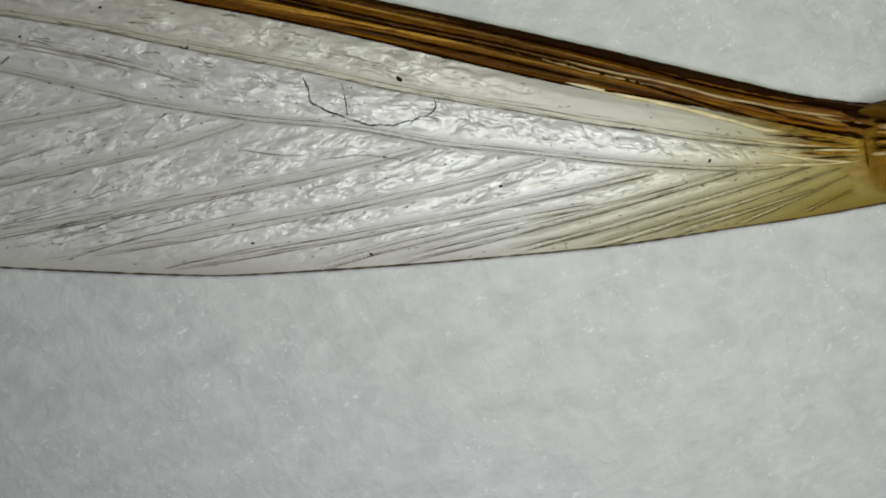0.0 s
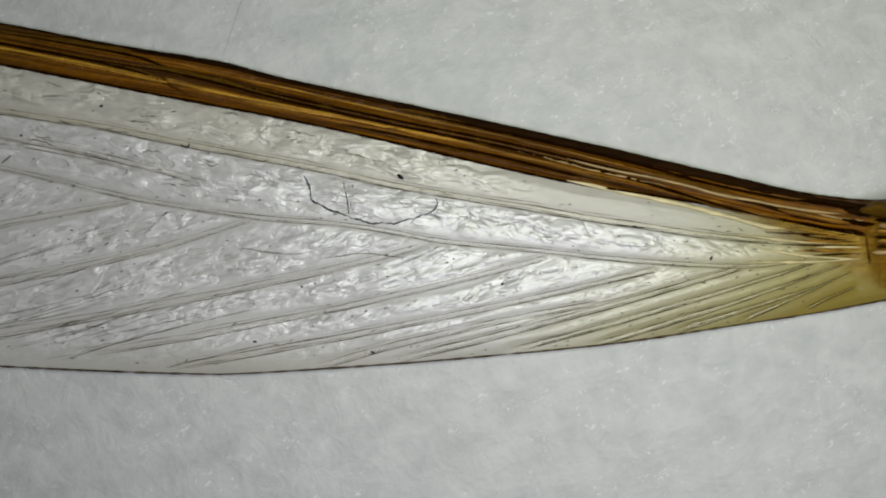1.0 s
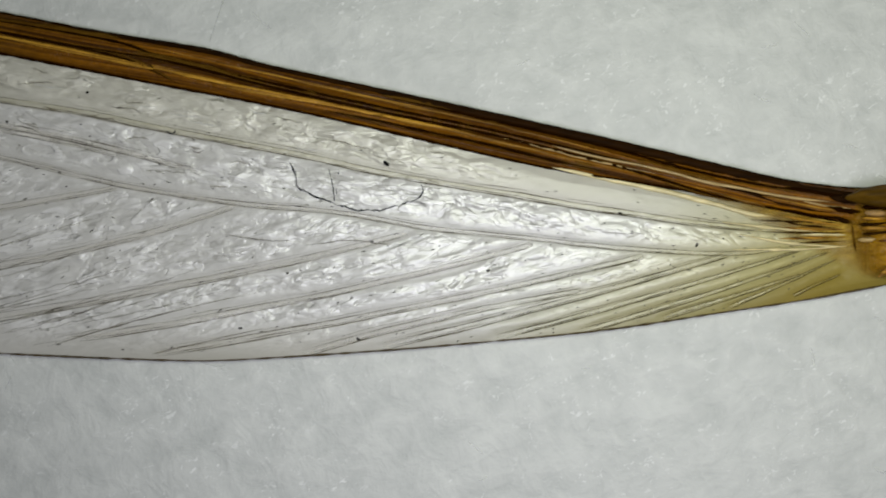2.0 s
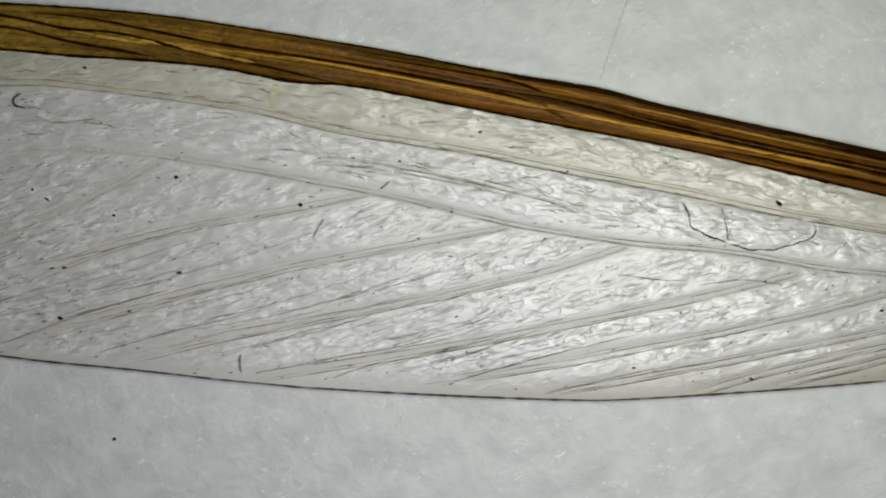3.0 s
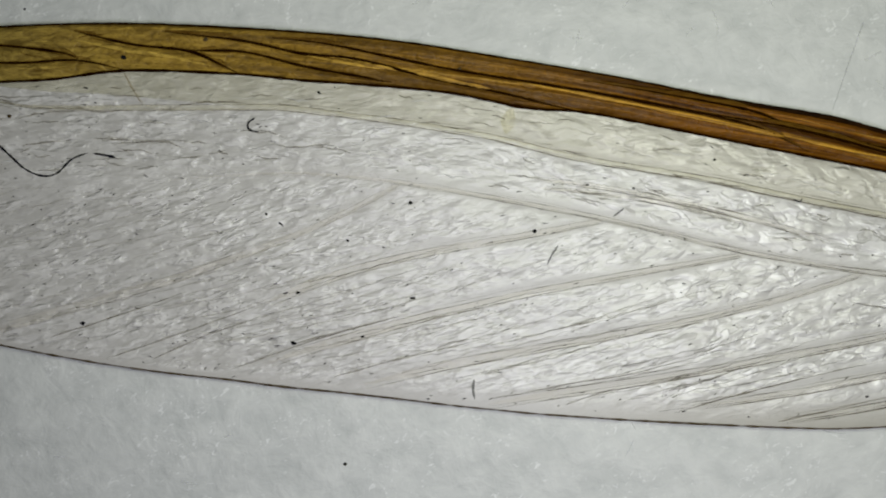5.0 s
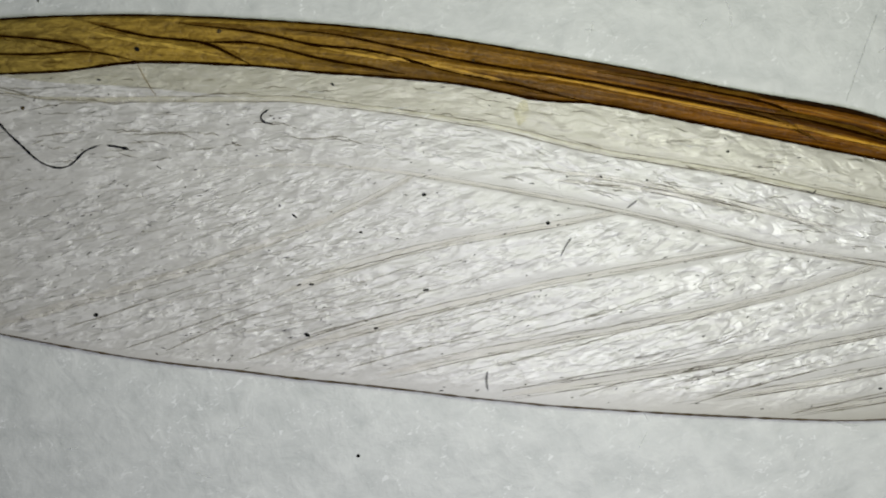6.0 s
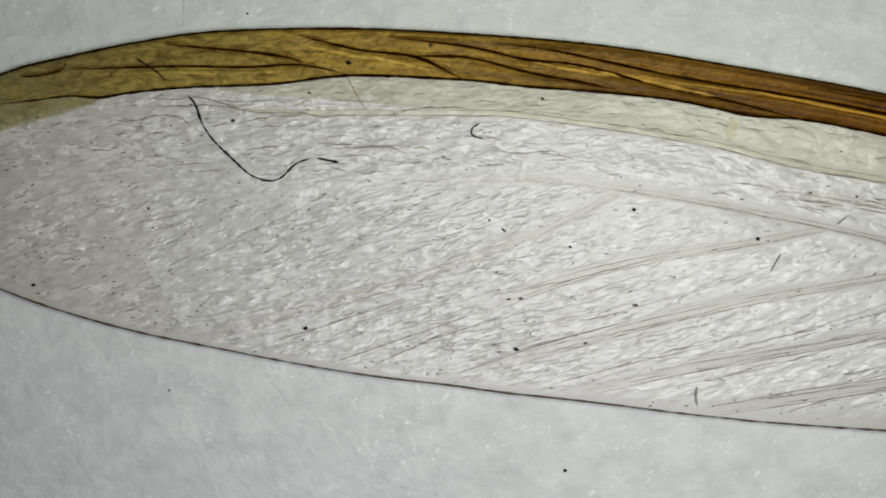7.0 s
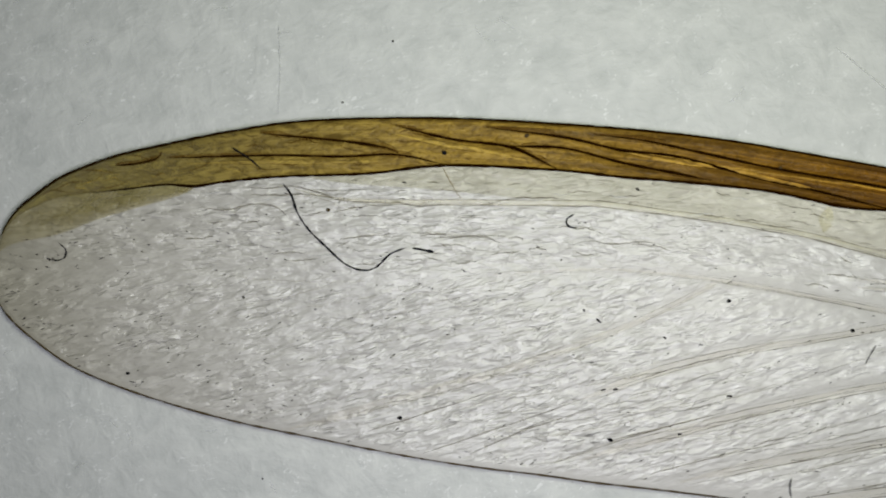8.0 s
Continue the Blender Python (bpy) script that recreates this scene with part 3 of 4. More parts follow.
def dark_vein(wing, points, width=5, material=None):
    line = spline(points, 5)
    size = width * np.clip(0.62 + (line[:, 0] + 1100) / 1500, 0.62, 1.1)
    high = np.array([on_band(x, y) for x, y in line])
    high = np.maximum(high, np.convolve(np.pad(high, 4, mode="edge"), np.ones(9) / 9, mode="valid")) + 1.2
    me = tube_mesh("dark_vein", np.c_[line, high], size, width * 0.7, 8, 0, 0.2, 0.5, 2, 30)
    ob = link_mesh("dark_vein", me, material or DARK, wing)
    wide = tube_mesh("flank", np.c_[line + [0, 2.0], high - 0.6], size * 3.4, 1.6, 8, 0, 0.15, 0.5, 5, 40)
    link_mesh("flank", wide, FLANK, ob)
    return ob


def wander(line, size, seed, scale=23.0):
    return line + np.array([[0, size * noise.noise((x / scale, y / scale, seed))] for x, y in line])


def eased(points):
    """The points of a vein, drawn onto one plain curve."""
    p = np.array(points, float)
    return np.c_[p[:, 0], np.polyval(np.polyfit(p[:, 0], p[:, 1], 3 if len(p) > 5 and p[0, 0] < 1100 else 2), p[:, 0])]


def pale_vein(wing, points, width=12, wall=3.0, spread=0.0, skin=None, taper=(0.02, 0.15), upper=0.55):
    """A low flat pale ridge between broken brown furrows that part along it, with finer lines inside and its flank's
    shade in colour.
    """
    line = wander(wander(spline(eased(points) if spread else points, 4), 1.0, len(points), 120), 0.5, 9.5, 18)
    s = np.linspace(0, 1, len(line))
    wide = width * (0.85 + spread * s) * np.clip((1960 - line[:, 0]) / 420, 0.35, 1)
    z = lambda x, y: on_skin(x, y) + 0.7
    ob = link_mesh("vein", tube_mesh("vein", line, wide, 1.5, 10, z, taper, 0.3, 3, 50), skin or VEIN, wing)
    tang = np.gradient(line, axis=0)
    tang /= np.linalg.norm(tang, axis=1, keepdims=True)
    across = np.c_[tang[:, 1], -tang[:, 0]] * np.sign(tang[:, :1])
    grow = np.clip(0.75 + (line[:, 0] + 700) / 2400, 0.7, 1.2) * np.clip((1900 - line[:, 0]) / 450, 0.5, 1)
    if spread:
        grow = grow * np.clip(0.4 + 0.7 * s + np.clip((line[:, 0] - 1200) / 400, 0, 1), 0.4, 1.15)
    # the wide SHADE tube paints the shadow on the ridge's lower flank
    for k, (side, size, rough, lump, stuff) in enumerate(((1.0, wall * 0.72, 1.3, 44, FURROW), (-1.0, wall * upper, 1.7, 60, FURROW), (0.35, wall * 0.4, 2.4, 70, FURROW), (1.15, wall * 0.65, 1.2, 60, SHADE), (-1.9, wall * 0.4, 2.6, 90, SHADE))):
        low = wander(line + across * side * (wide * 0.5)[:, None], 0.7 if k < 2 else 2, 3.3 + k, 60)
        me = tube_mesh("vein_wall_and_shade", low, size * grow, 1.2 if k == 3 else None, 6, lambda x, y: z(x, y) + 0.5, taper, rough, 7 + k + len(points), lump)
        link_mesh("vein_wall_and_shade", me, stuff, ob)
    return ob


def insect_wing():
    wing = tagged(new("insect_wing"), "translucent insect wing with amber-brown leading edge, lying on paper", "insect wing")
    membrane(wing)
    costal_band(wing)
    amber_tip(wing)
    rim = lambda x, y: LIFT + 6
    link_mesh("front_margin", tube_mesh("front_margin", OUTER[20:], 5, 10, 8, rim, 0.02, 0.3), DARK, wing, "dark front margin")
    link_mesh("hind_margin", tube_mesh("hind_margin", LOWER[10:], 3.0, 4, 6, lambda x, y: LIFT + 10, 0.02, 0.9), EDGE, wing, "thin brown hind margin")
    link_mesh("band_edge", tube_mesh("band_edge", INNER, 4.5, 8, 8, lambda x, y: LIFT + 9, 0.05, 0.6), DARK, wing, "dark inner edge of the brown band")
    for pts in DARK_LINES:
        dark_vein(wing, pts, 4.2)
    # the thick dark rod along the front edge, stouter towards the root
    rod = spline([(287, 294), (486, 262), (686, 227), (804, 197), (1004, 151), (1204, 106), (1404, 59), (1604, 10), (1724, -18), (1834, -34), (1944, -32)], 6)
    me = tube_mesh("front_rod", rod, np.linspace(6, 18, len(rod)), 8, 10, lambda x, y: on_band(x, y) + 0.5, 0.2, 0.3)
    link_mesh("front_rod", me, UMBER, wing, "dark umber rod of the front edge")
    # golden ridges; the lamps' highlight on the swollen band is put into their colour
    for pts, width in (
        ([(-253, 344), (-13, 307), (187, 281), (386, 242), (586, 199), (604, 198), (754, 161), (904, 131), (1104, 88), (1304, 39), (1504, -6)], 9),
        ([(-278, 346), (-172, 325), (-62, 311), (48, 287), (148, 263)], 10),
        ([(-653, 366), (-573, 350), (-493, 338), (-412, 321)], 10),
        ([(-1022, 310), (-902, 314), (-752, 316), (-632, 320)], 9),
        ([(604, 231), (804, 184), (1004, 137), (1204, 92), (1404, 42)], 5),
        ([(1304, 55), (1389, 33), (1471, 16), (1522, 3), (1572, -11), (1652, -26), (1722, -40), (1793, -48)], 5),
        # pale streak: the glint of a membrane fold, painted as a ridge
        ([(1304, 17), (1404, -4), (1504, -27), (1572, -45), (1654, -67), (1704, -75)], 8),
    ):
        link_mesh("golden_ridge", tube_mesh("golden_ridge", wander(spline(pts, 6), 1.5, 5, 60), width, 4, 8, lambda x, y: max(on_band(x, y), on_skin(x, y)) + (2.5 if pts[0][0] > 1250 else 0.4), 0.12 if pts[0][0] > 1250 else 0.4, 0.4, 2, 60), GOLD if pts[0][0] < 1250 else PALE if pts[0][1] < 30 else CREAM, wing, "golden ridge with its highlight in the colour")
    # finer streaks of the band where it narrows to the root
    for pts, width, stuff in (([(1554, -6), (1634, -28), (1724, -54), (1804, -68)], 4, UMBER), ([(1554, -18), (1654, -48), (1754, -72)], 4, GOLD), ([(1664, -32), (1754, -54), (1824, -66)], 4, GOLD), ([(1694, -56), (1764, -70), (1829, -80)], 4, DARK), ([(1704, -20), (1774, -32), (1829, -42)], 6, DARK), ([(1744, -46), (1794, -56), (1828, -60)], 4, CREAM), ([(1454, 36), (1554, 9), (1704, -24)], 4, DARK), ([(1204, 73), (1354, 34), (1484, 4)], 3, CREAM)):
        line = wander(spline(pts, 5), 2, 7, 40)
        link_mesh("band_streak", tube_mesh("band_streak", line, width, 4, 8, lambda x, y: on_band(x, y) + 1.4, 0.3, 0.7, 3, 30), stuff, wing)
    for pts, width, stuff in (([(1834, -84), (1836, -112), (1839, -136)], 5, UMBER), ([(1790, -40), (1822, -44), (1862, -46)], 13, UMBER), ([(1786, -56), (1820, -64), (1850, -66)], 8, DARK), ([(1800, -74), (1822, -82), (1840, -86)], 7, UMBER)):
        link_mesh("root_seam", tube_mesh("root_seam", spline(pts, 4), width, 5, 8, lambda x, y: max(on_band(x, y), on_skin(x, y)) + 6, 0.3, 0.5, 3, 12), stuff, wing, "dark seam at the wing's root")
    # small wrinkles in the thin outer end of the band
    rnd = random.Random(21)
    for i in range(26):
        x = rnd.uniform(TIP + 90, TIP + 760)
        lo, hi = float(np.interp(x, BAND_X, BAND_LOW)), float(np.interp(x, BAND_X, BAND_TOP))
        y, long, bow, lean = lo + (hi - lo) * rnd.uniform(0.15, 0.8), rnd.uniform(10, 30), rnd.uniform(-7, 7), rnd.uniform(-0.25, 0.45)
        pts = [(x - long, y - long * lean), (x, y + bow), (x + long, y + long * lean)]
        line = wander(spline(pts, 3), 2, i, 12)
        link_mesh("wrinkle", tube_mesh("wrinkle", line, rnd.uniform(1.6, 3.0), 2, 6, lambda x, y: on_band(x, y) + 0.8, 0.35, 0.8, i, 9), FLANK if i % 4 else GOLD, wing)
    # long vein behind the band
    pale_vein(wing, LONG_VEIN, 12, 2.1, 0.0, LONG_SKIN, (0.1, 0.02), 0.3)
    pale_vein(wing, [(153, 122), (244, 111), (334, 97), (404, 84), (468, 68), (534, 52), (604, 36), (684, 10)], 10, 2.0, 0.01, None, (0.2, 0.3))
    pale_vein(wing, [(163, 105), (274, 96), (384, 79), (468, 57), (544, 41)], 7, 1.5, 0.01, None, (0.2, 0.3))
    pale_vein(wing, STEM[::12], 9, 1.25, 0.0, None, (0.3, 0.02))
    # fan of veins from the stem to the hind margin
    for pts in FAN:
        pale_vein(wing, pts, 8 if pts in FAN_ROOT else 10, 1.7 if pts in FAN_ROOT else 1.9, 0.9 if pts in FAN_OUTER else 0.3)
    # cross veins under the band
    for pts in ([(-570, 312), (-560, 293), (-547, 270), (-535, 253)],):
        link_mesh("cross_vein", tube_mesh("cross_vein", wander(spline(pts, 3), 2, 3, 9), 3, None, 6, lambda x, y: on_skin(x, y) + 0.6, 0.2, 0.8), CROSS, wing, "thin brown cross vein")
    for pts in ([(-611, 200), (-551, 189), (-481, 189), (-411, 183)], [(-842, 254), (-782, 251), (-751, 237), (-731, 231)], [(864, -119), (944, -111), (1024, -119)], [(724, -99), (784, -107), (849, -111)]):
        link_mesh("fold", tube_mesh("fold", wander(spline(pts, 4), 2, 3, 20), 2.2, None, 6, lambda x, y: on_skin(x, y) + 0.7, 0.3, 0.9), FURROW, wing)
    # wavy yellow-brown wrinkles behind the outer part of the band
    for k, pts in enumerate((
        [(-923, 269), (-873, 269), (-833, 272), (-793, 263), (-752, 251), (-712, 251)],
        [(-913, 256), (-853, 257), (-803, 258), (-762, 251)],
        [(-1003, 235), (-953, 229), (-903, 240), (-863, 234), (-842, 217)],
        [(-793, 258), (-732, 247), (-652, 246), (-612, 240), (-551, 244)],
        [(-751, 179), (-701, 186), (-661, 189)],
        [(-591, 184), (-500, 186), (-458, 174)],
        [(-762, 227), (-712, 238), (-652, 242)],
        [(-295, 180), (-264, 176), (-219, 181), (-189, 179)],
        [(-471, 251), (-421, 257), (-351, 256)],
    )):
        line = wander(spline(pts, 3), 2.0, k, 16)
        link_mesh("wrinkle", tube_mesh("wrinkle", line, 2.6, None, 6, lambda x, y: on_skin(x, y) + 0.7, 0.3, 0.9, k, 16), MARGIN_LINE, wing)
    # short wavy wrinkles in the strip between the band and the stem
    rnd = random.Random(31)
    for i in range(130):
        x = rnd.uniform(-1000, 1150)
        top, low = float(edge_of(INNER, x)), float(edge_of(STEM, max(x, STEM[0, 0])))
        v = rnd.uniform(0.08, 0.92)
        y, ahead = low + (top - low) * v, 60
        dy = (float(edge_of(INNER, x + ahead)) - top) * v + (float(edge_of(STEM, max(x + ahead, STEM[0, 0]))) - low) * (1 - v)
        lean, long = dy / ahead + rnd.gauss(0, 0.10), rnd.uniform(9, 34)
        line = wander(spline([(x - long, y - long * lean), (x, y + rnd.uniform(-3, 3)), (x + long, y + long * lean)], 3), 3.0, i, 11)
        link_mesh("wrinkle", tube_mesh("wrinkle", line, rnd.uniform(1.4, 2.6), None, 6, lambda a, b: on_skin(a, b) + 0.6, 0.35, 0.9, i, 12), MARGIN_LINE if i % 3 else PALE_WRINKLE, wing)
    # crisp brown furrows that run in from the hind margin
    for k, pts in enumerate((
        [(-597, -198), (-456, -150), (-306, -95)],
        [(-517, -200), (-416, -155), (-306, -120)],
        [(-371, -215), (-286, -185), (-195, -155), (-85, -125)],
        [(-195, -230), (-85, -200), (0, -180), (96, -158)],
        [(80, -270), (241, -240), (331, -225), (502, -180)],
        [(216, -280), (262, -264), (307, -250)],
        [(407, -295), (528, -260), (648, -230), (787, -200)],
        [(592, -310), (702, -285), (787, -265)],
        [(-697, -160), (-587, -125), (-456, -80)],
        [(-266, -172), (-165, -145), (-65, -120)],
    )):
        line = wander(spline(pts, 4), 1.2, k, 50)
        link_mesh("furrow", tube_mesh("furrow", line, 2.1, None, 6, lambda x, y: on_skin(x, y) + 0.7, (0.08, 0.5), 1.0, k, 30), MARGIN_LINE, wing, "thin brown furrow")
    # yellow blot under the band
    link_mesh("blot", tube_mesh("blot", spline([(121, 247), (115, 225), (110, 201)], 4), 24, 1.0, 8, lambda x, y: on_skin(x, y) + 0.5, 0.3, 0.6), BLOT, wing, "faint yellow blot")
    # faint folds that run out through the outer half of the fan
    rnd = random.Random(11)
    for i in range(92):
        x = -950 + 21 * i + rnd.uniform(-14, 14)
        low = float(edge_of(LOWER, x))
        y0 = low + rnd.uniform(12, 60) + max(0, 500 - x) * rnd.uniform(0, 0.16)
        reach = rnd.uniform(160, 420)
        x1 = min(x + reach, 1380)
        y1 = min(y0 + (x1 - x) * rnd.uniform(0.20, 0.30), float(edge_of(STEM, max(x1, STEM[0, 0]))) - 12)
        if x > 420:
            continue
        pts = [(x, y0), (x + 0.5 * (x1 - x), 0.5 * (y0 + y1) - 6), (x1, y1)]
        line = wander(spline(pts, 6), 3, i)
        z = lambda a, b: on_skin(a, b) + 0.4
        link_mesh("fold", tube_mesh("fold", line, rnd.uniform(1.0, 1.9), None, 6, z, 0.4, 1.5, i, 45), FURROW, wing)
    return wing


wing = insect_wing()


# ---- the torn root of the wing ----
def wing_root(wing):
    """The swollen stub past the suture, with lengthwise furrows."""
    x0, x1 = ROOT - 14, ROOT + 250
    x = np.linspace(x0, x1, 120)
    f = (x - x0) / (x1 - x0)
    close = np.sqrt(np.clip((1 - f) * 5, 0, 1))
    mid = float(edge_of(OUTER, ROOT)) - 82 + 5 * f
    half = 84 - 8 * f
    v = np.linspace(-1, 1, 70)
    X = x[:, None] + (1 - f)[:, None] * 26 * np.clip(0.1 - v, 0, 1)[None]
    Y = mid[:, None] + (half * (0.25 + 0.75 * close))[:, None] * v[None]
    lead = np.clip(f * 5, 0, 1)[:, None]
    H = LIFT + 4 + (14 + 34 * lead) * np.sqrt(np.clip(1 - v * v, 0, 1))[None] * close[:, None]
    for i in range(120):
        for j in range(70):
            H[i, j] += 7 * noise.noise((f[i] * 4, v[j] * 7, 1.0)) * (1 - v[j] ** 2)
    soft = np.clip(f * 5, 0.0, 1)[:, None] * np.clip((v + 1.0) * 3.5, 0, 1)[None]
    me = sheet_mesh("wing_root", np.stack([X, Y, H], -1), 4, {"fade": soft})
    return link_mesh("wing_root", me, HINGE, wing, "glossy red-brown root of the wing")


def root_skin(wing):
    """Thick amber skin where all veins draw together."""
    low = spline([(1544, -32), (1604, -52), (1674, -90), (1744, -130), (1794, -155), (1864, -185)], 4)
    x = np.linspace(low[0, 0], ROOT + 24, 90)
    v = np.linspace(0, 1, 40)
    y0, y1 = edge_of(low, x), edge_of(INNER, x) + 4
    X = np.repeat(x[:, None], 40, 1)
    Y = np.minimum(y0, y1 - 2)[:, None] + np.maximum(y1 - y0, 2)[:, None] * v[None]
    H = np.vectorize(on_skin)(X, Y) + 2.6 + 2.5 * v[None] * np.clip((X - x[0]) / 120, 0, 1)
    me = sheet_mesh("root_skin", np.stack([X, Y, H], -1), 0.6)
    return link_mesh("root_skin", me, ROOT_SKIN, wing, "amber skin near the root")


def costal_skin(wing):
    """The faintly yellow strip of skin between the brown band and the long vein."""
    under = spline(LONG_VEIN, 6)
    x = np.linspace(under[0, 0] + 10, under[-1, 0] - 30, 420)
    v = np.linspace(0, 1, 26)
    y0, y1 = edge_of(under, x), edge_of(INNER, x)
    y0 = y1 + (y0 - y1) * np.clip((x - x[0]) / 500, 0.02, 1) ** 0.6
    X = np.repeat(x[:, None], 26, 1)
    Y = y0[:, None] + (y1 - y0)[:, None] * v[None]
    H = np.vectorize(on_skin)(X, Y) + 0.5
    me = sheet_mesh("costal_skin", np.stack([X, Y, H], -1))
    return link_mesh("costal_skin", me, STRIP, wing, "faintly yellow strip of membrane")


root_skin(wing)
costal_skin(wing)
wing_root(wing)


def root_lobe(wing, name, at, radii, turn, material, lift, label, seed):
    """A rounded swelling of the root, uneven all over."""
    bm = bmesh.new()
    bmesh.ops.create_icosphere(bm, subdivisions=4, radius=1)
    for v in bm.verts:
        n = 1 + 0.16 * noise.noise(v.co * 2.1 + Vector((seed * 5.3, 0, 0)))
        v.co = Vector((v.co.x * radii[0], v.co.y * radii[1], v.co.z * radii[2])) * n * UNIT
    bmesh.ops.transform(bm, matrix=pose(at[0] * UNIT, at[1] * UNIT, (LIFT + lift) * UNIT, 0, 0, turn), verts=bm.verts)
    return link(name, bm, material, wing, label)


root_lobe(wing, "dome", (1928, -41), (112, 22, 28), -1, OLIVE, 52, "olive-brown domed shoulder of the root", 1)
root_lobe(wing, "knob", (1914, -84), (27, 13, 18), -12, ROSE, 60, "rosy tan knob of the root", 2)
# two pieces added for glints: a glossy bump and a pale sliver
root_lobe(wing, "glint_bead", (1922, -107), (10, 9, 10), 0, ROSE, 70, "small glossy bump added for a white glint of the root", 3)
root_lobe(wing, "glint_plate", (1860, -69), (19, 6, 8), -3, ROSE, 58, "pale piece painted as a grey glint of the root", 4)
root_lobe(wing, "lobe", (1950, -159), (48, 19, 16), 3, RUST, 50, "dark rusty lobe of the root", 5)
# dark and rusty ridges; the short gold and cream pieces paint glints
for pts, width, stuff in (([(1838, -58), (1874, -60), (1905, -66)], 6, DARK), ([(1834, -88), (1860, -88), (1885, -85)], 4, UMBER), ([(1839, -105), (1862, -104), (1890, -100)], 5, UMBER), ([(1839, -78), (1862, -78), (1884, -77)], 6, GOLD), ([(1839, -96), (1862, -95), (1885, -93)], 7, GOLD), ([(1834, -115), (1848, -115), (1862, -114)], 8, CREAM), ([(1862, -118), (1900, -116), (1940, -122)], 5, RUST), ([(1950, -122), (1905, -151), (1868, -180)], 13, GOLD)):
    link_mesh("root_ridge_and_glint", tube_mesh("root_ridge_and_glint", spline(pts, 5), width, 8, 8, lambda x, y: LIFT + 34 + 26 * min(1, max(0, x - ROOT + 14) / 55) * (1 - ((y + 104) / 110) ** 2), 0.2, 0.5), stuff, wing)
for pts, stuff in (([(1694, -93), (1754, -95), (1828, -96)], GOLD), ([(1684, -100), (1754, -102), (1828, -102)], UMBER), ([(1704, -112), (1764, -111), (1828, -110)], GOLD), ([(1654, -78), (1734, -82), (1824, -84)], UMBER), ([(1714, -72), (1764, -82), (1819, -90)], GOLD), ([(1734, -120), (1784, -118), (1824, -117)], UMBER), ([(1754, -60), (1794, -64), (1824, -70)], GOLD), ([(1634, -104), (1724, -120), (1818, -127)], PALE), ([(1604, -82), (1704, -94), (1774, -99)], PALE), ([(1622, -131), (1672, -131), (1742, -131), (1823, -126)], PALE), ([(1694, -76), (1744, -88), (1804, -93)], UMBER), ([(1724, -66), (1774, -75), (1824, -80)], UMBER), ([(1744, -105), (1784, -105), (1826, -106)], PALE)):
    link_mesh("root_vein", tube_mesh("root_vein", spline(pts, 5), 3 if stuff is UMBER else 5, 5, 8, lambda x, y: on_skin(x, y) + 4.5, 0.35, 0.8), stuff, wing)


def blister(wing):
    """A lens-shaped patch where the two skins of the wing stand apart, with a creased dark rim."""
    rim = spline([(844, 25), (852, -14), (916, -43), (994, -56), (1059, -40), (1075, -22), (1069, -4), (1004, 3), (924, 16), (874, 29), (844, 25)], 6)
    c = rim.mean(0)
    rings = [c + (rim - c) * r for r in np.linspace(0.02, 1, 12)]
    grid = np.array([[(x, y, on_skin(x, y) + 0.6 + 3 * (1 - r * r) + 1.5 * abs(noise.noise((x / 14, y / 9, 3.0)))) for x, y in ring] for r, ring in zip(np.linspace(0.02, 1, 12), rings)])
    ob = link_mesh("blister", sheet_mesh("blister", grid, 0.0, {"loose": np.ones(grid.shape[:2])}), MEMBRANE, wing, "pale blistered patch of membrane")
    for pts, w in (([(839, 29), (849, 6), (854, -15), (884, -31), (916, -43)], 3.6), ([(916, -45), (954, -56), (1004, -55), (1059, -40), (1075, -24), (1070, -7)], 3.0), ([(908, 15), (915, -14), (918, -41)], 3.0), ([(926, 13), (922, -9), (921, -31)], 2.6), ([(900, 5), (904, -15)], 2.0)):
        link_mesh("crease", tube_mesh("crease", wander(wander(spline(pts, 3), 3, 2), 2.5, 4, 7), w * 0.8, None, 6, lambda x, y: on_skin(x, y) + 2.4, 0.1, 1.1, 1, 9), CREASE, ob, "dark bluish crease")
    return ob


def flecks(wing):
    """Countless tiny dark bristle stubs and grains, thickest over the outer half."""
    rnd = random.Random(4)
    v, f = [], []
    while len(f) < 8 * 620:
        x = TIP + 20 + (ROOT - TIP - 120) * rnd.random() ** 1.1
        lo, hi = float(edge_of(LOWER, x)), float(edge_of(INNER, x)) if x > INNER[0, 0] + 60 else float(edge_of(OUTER, x)) - 40
        y = lo + 5 + (hi - lo - 12) * rnd.random() ** 1.15
        long, wide = rnd.uniform(2.2, 4.8) * rnd.choice((0.6, 1, 1, 1.5)), rnd.uniform(0.7, 1.2)
        a = radians(rnd.gauss(16 if y < edge_of(STEM, x) else -2, 14))
        c, s = math.cos(a), math.sin(a)
        z = on_skin(x, y) + 0.6
        n = len(v)
        for dx, dy, dz in ((long, 0, 0), (0, wide, 0), (-long, 0, 0), (0, -wide, 0), (0, 0, 1.2), (0, 0, -3)):
            v.append(((x + dx * c - dy * s) * UNIT, (y + dx * s + dy * c) * UNIT, (z + dz) * UNIT))
        for k in range(4):
            f.append((n + k, n + (k + 1) % 4, n + 4))
            f.append((n + (k + 1) % 4, n + k, n + 5))
    me = bpy.data.meshes.new("bristle_stubble")
    me.from_pydata(v, [], f)
    return tagged(link_mesh("bristle_stubble", me, FLECK, wing, "tiny dark bristle stubs", False), kind="stuff")


blister(wing)
flecks(wing)


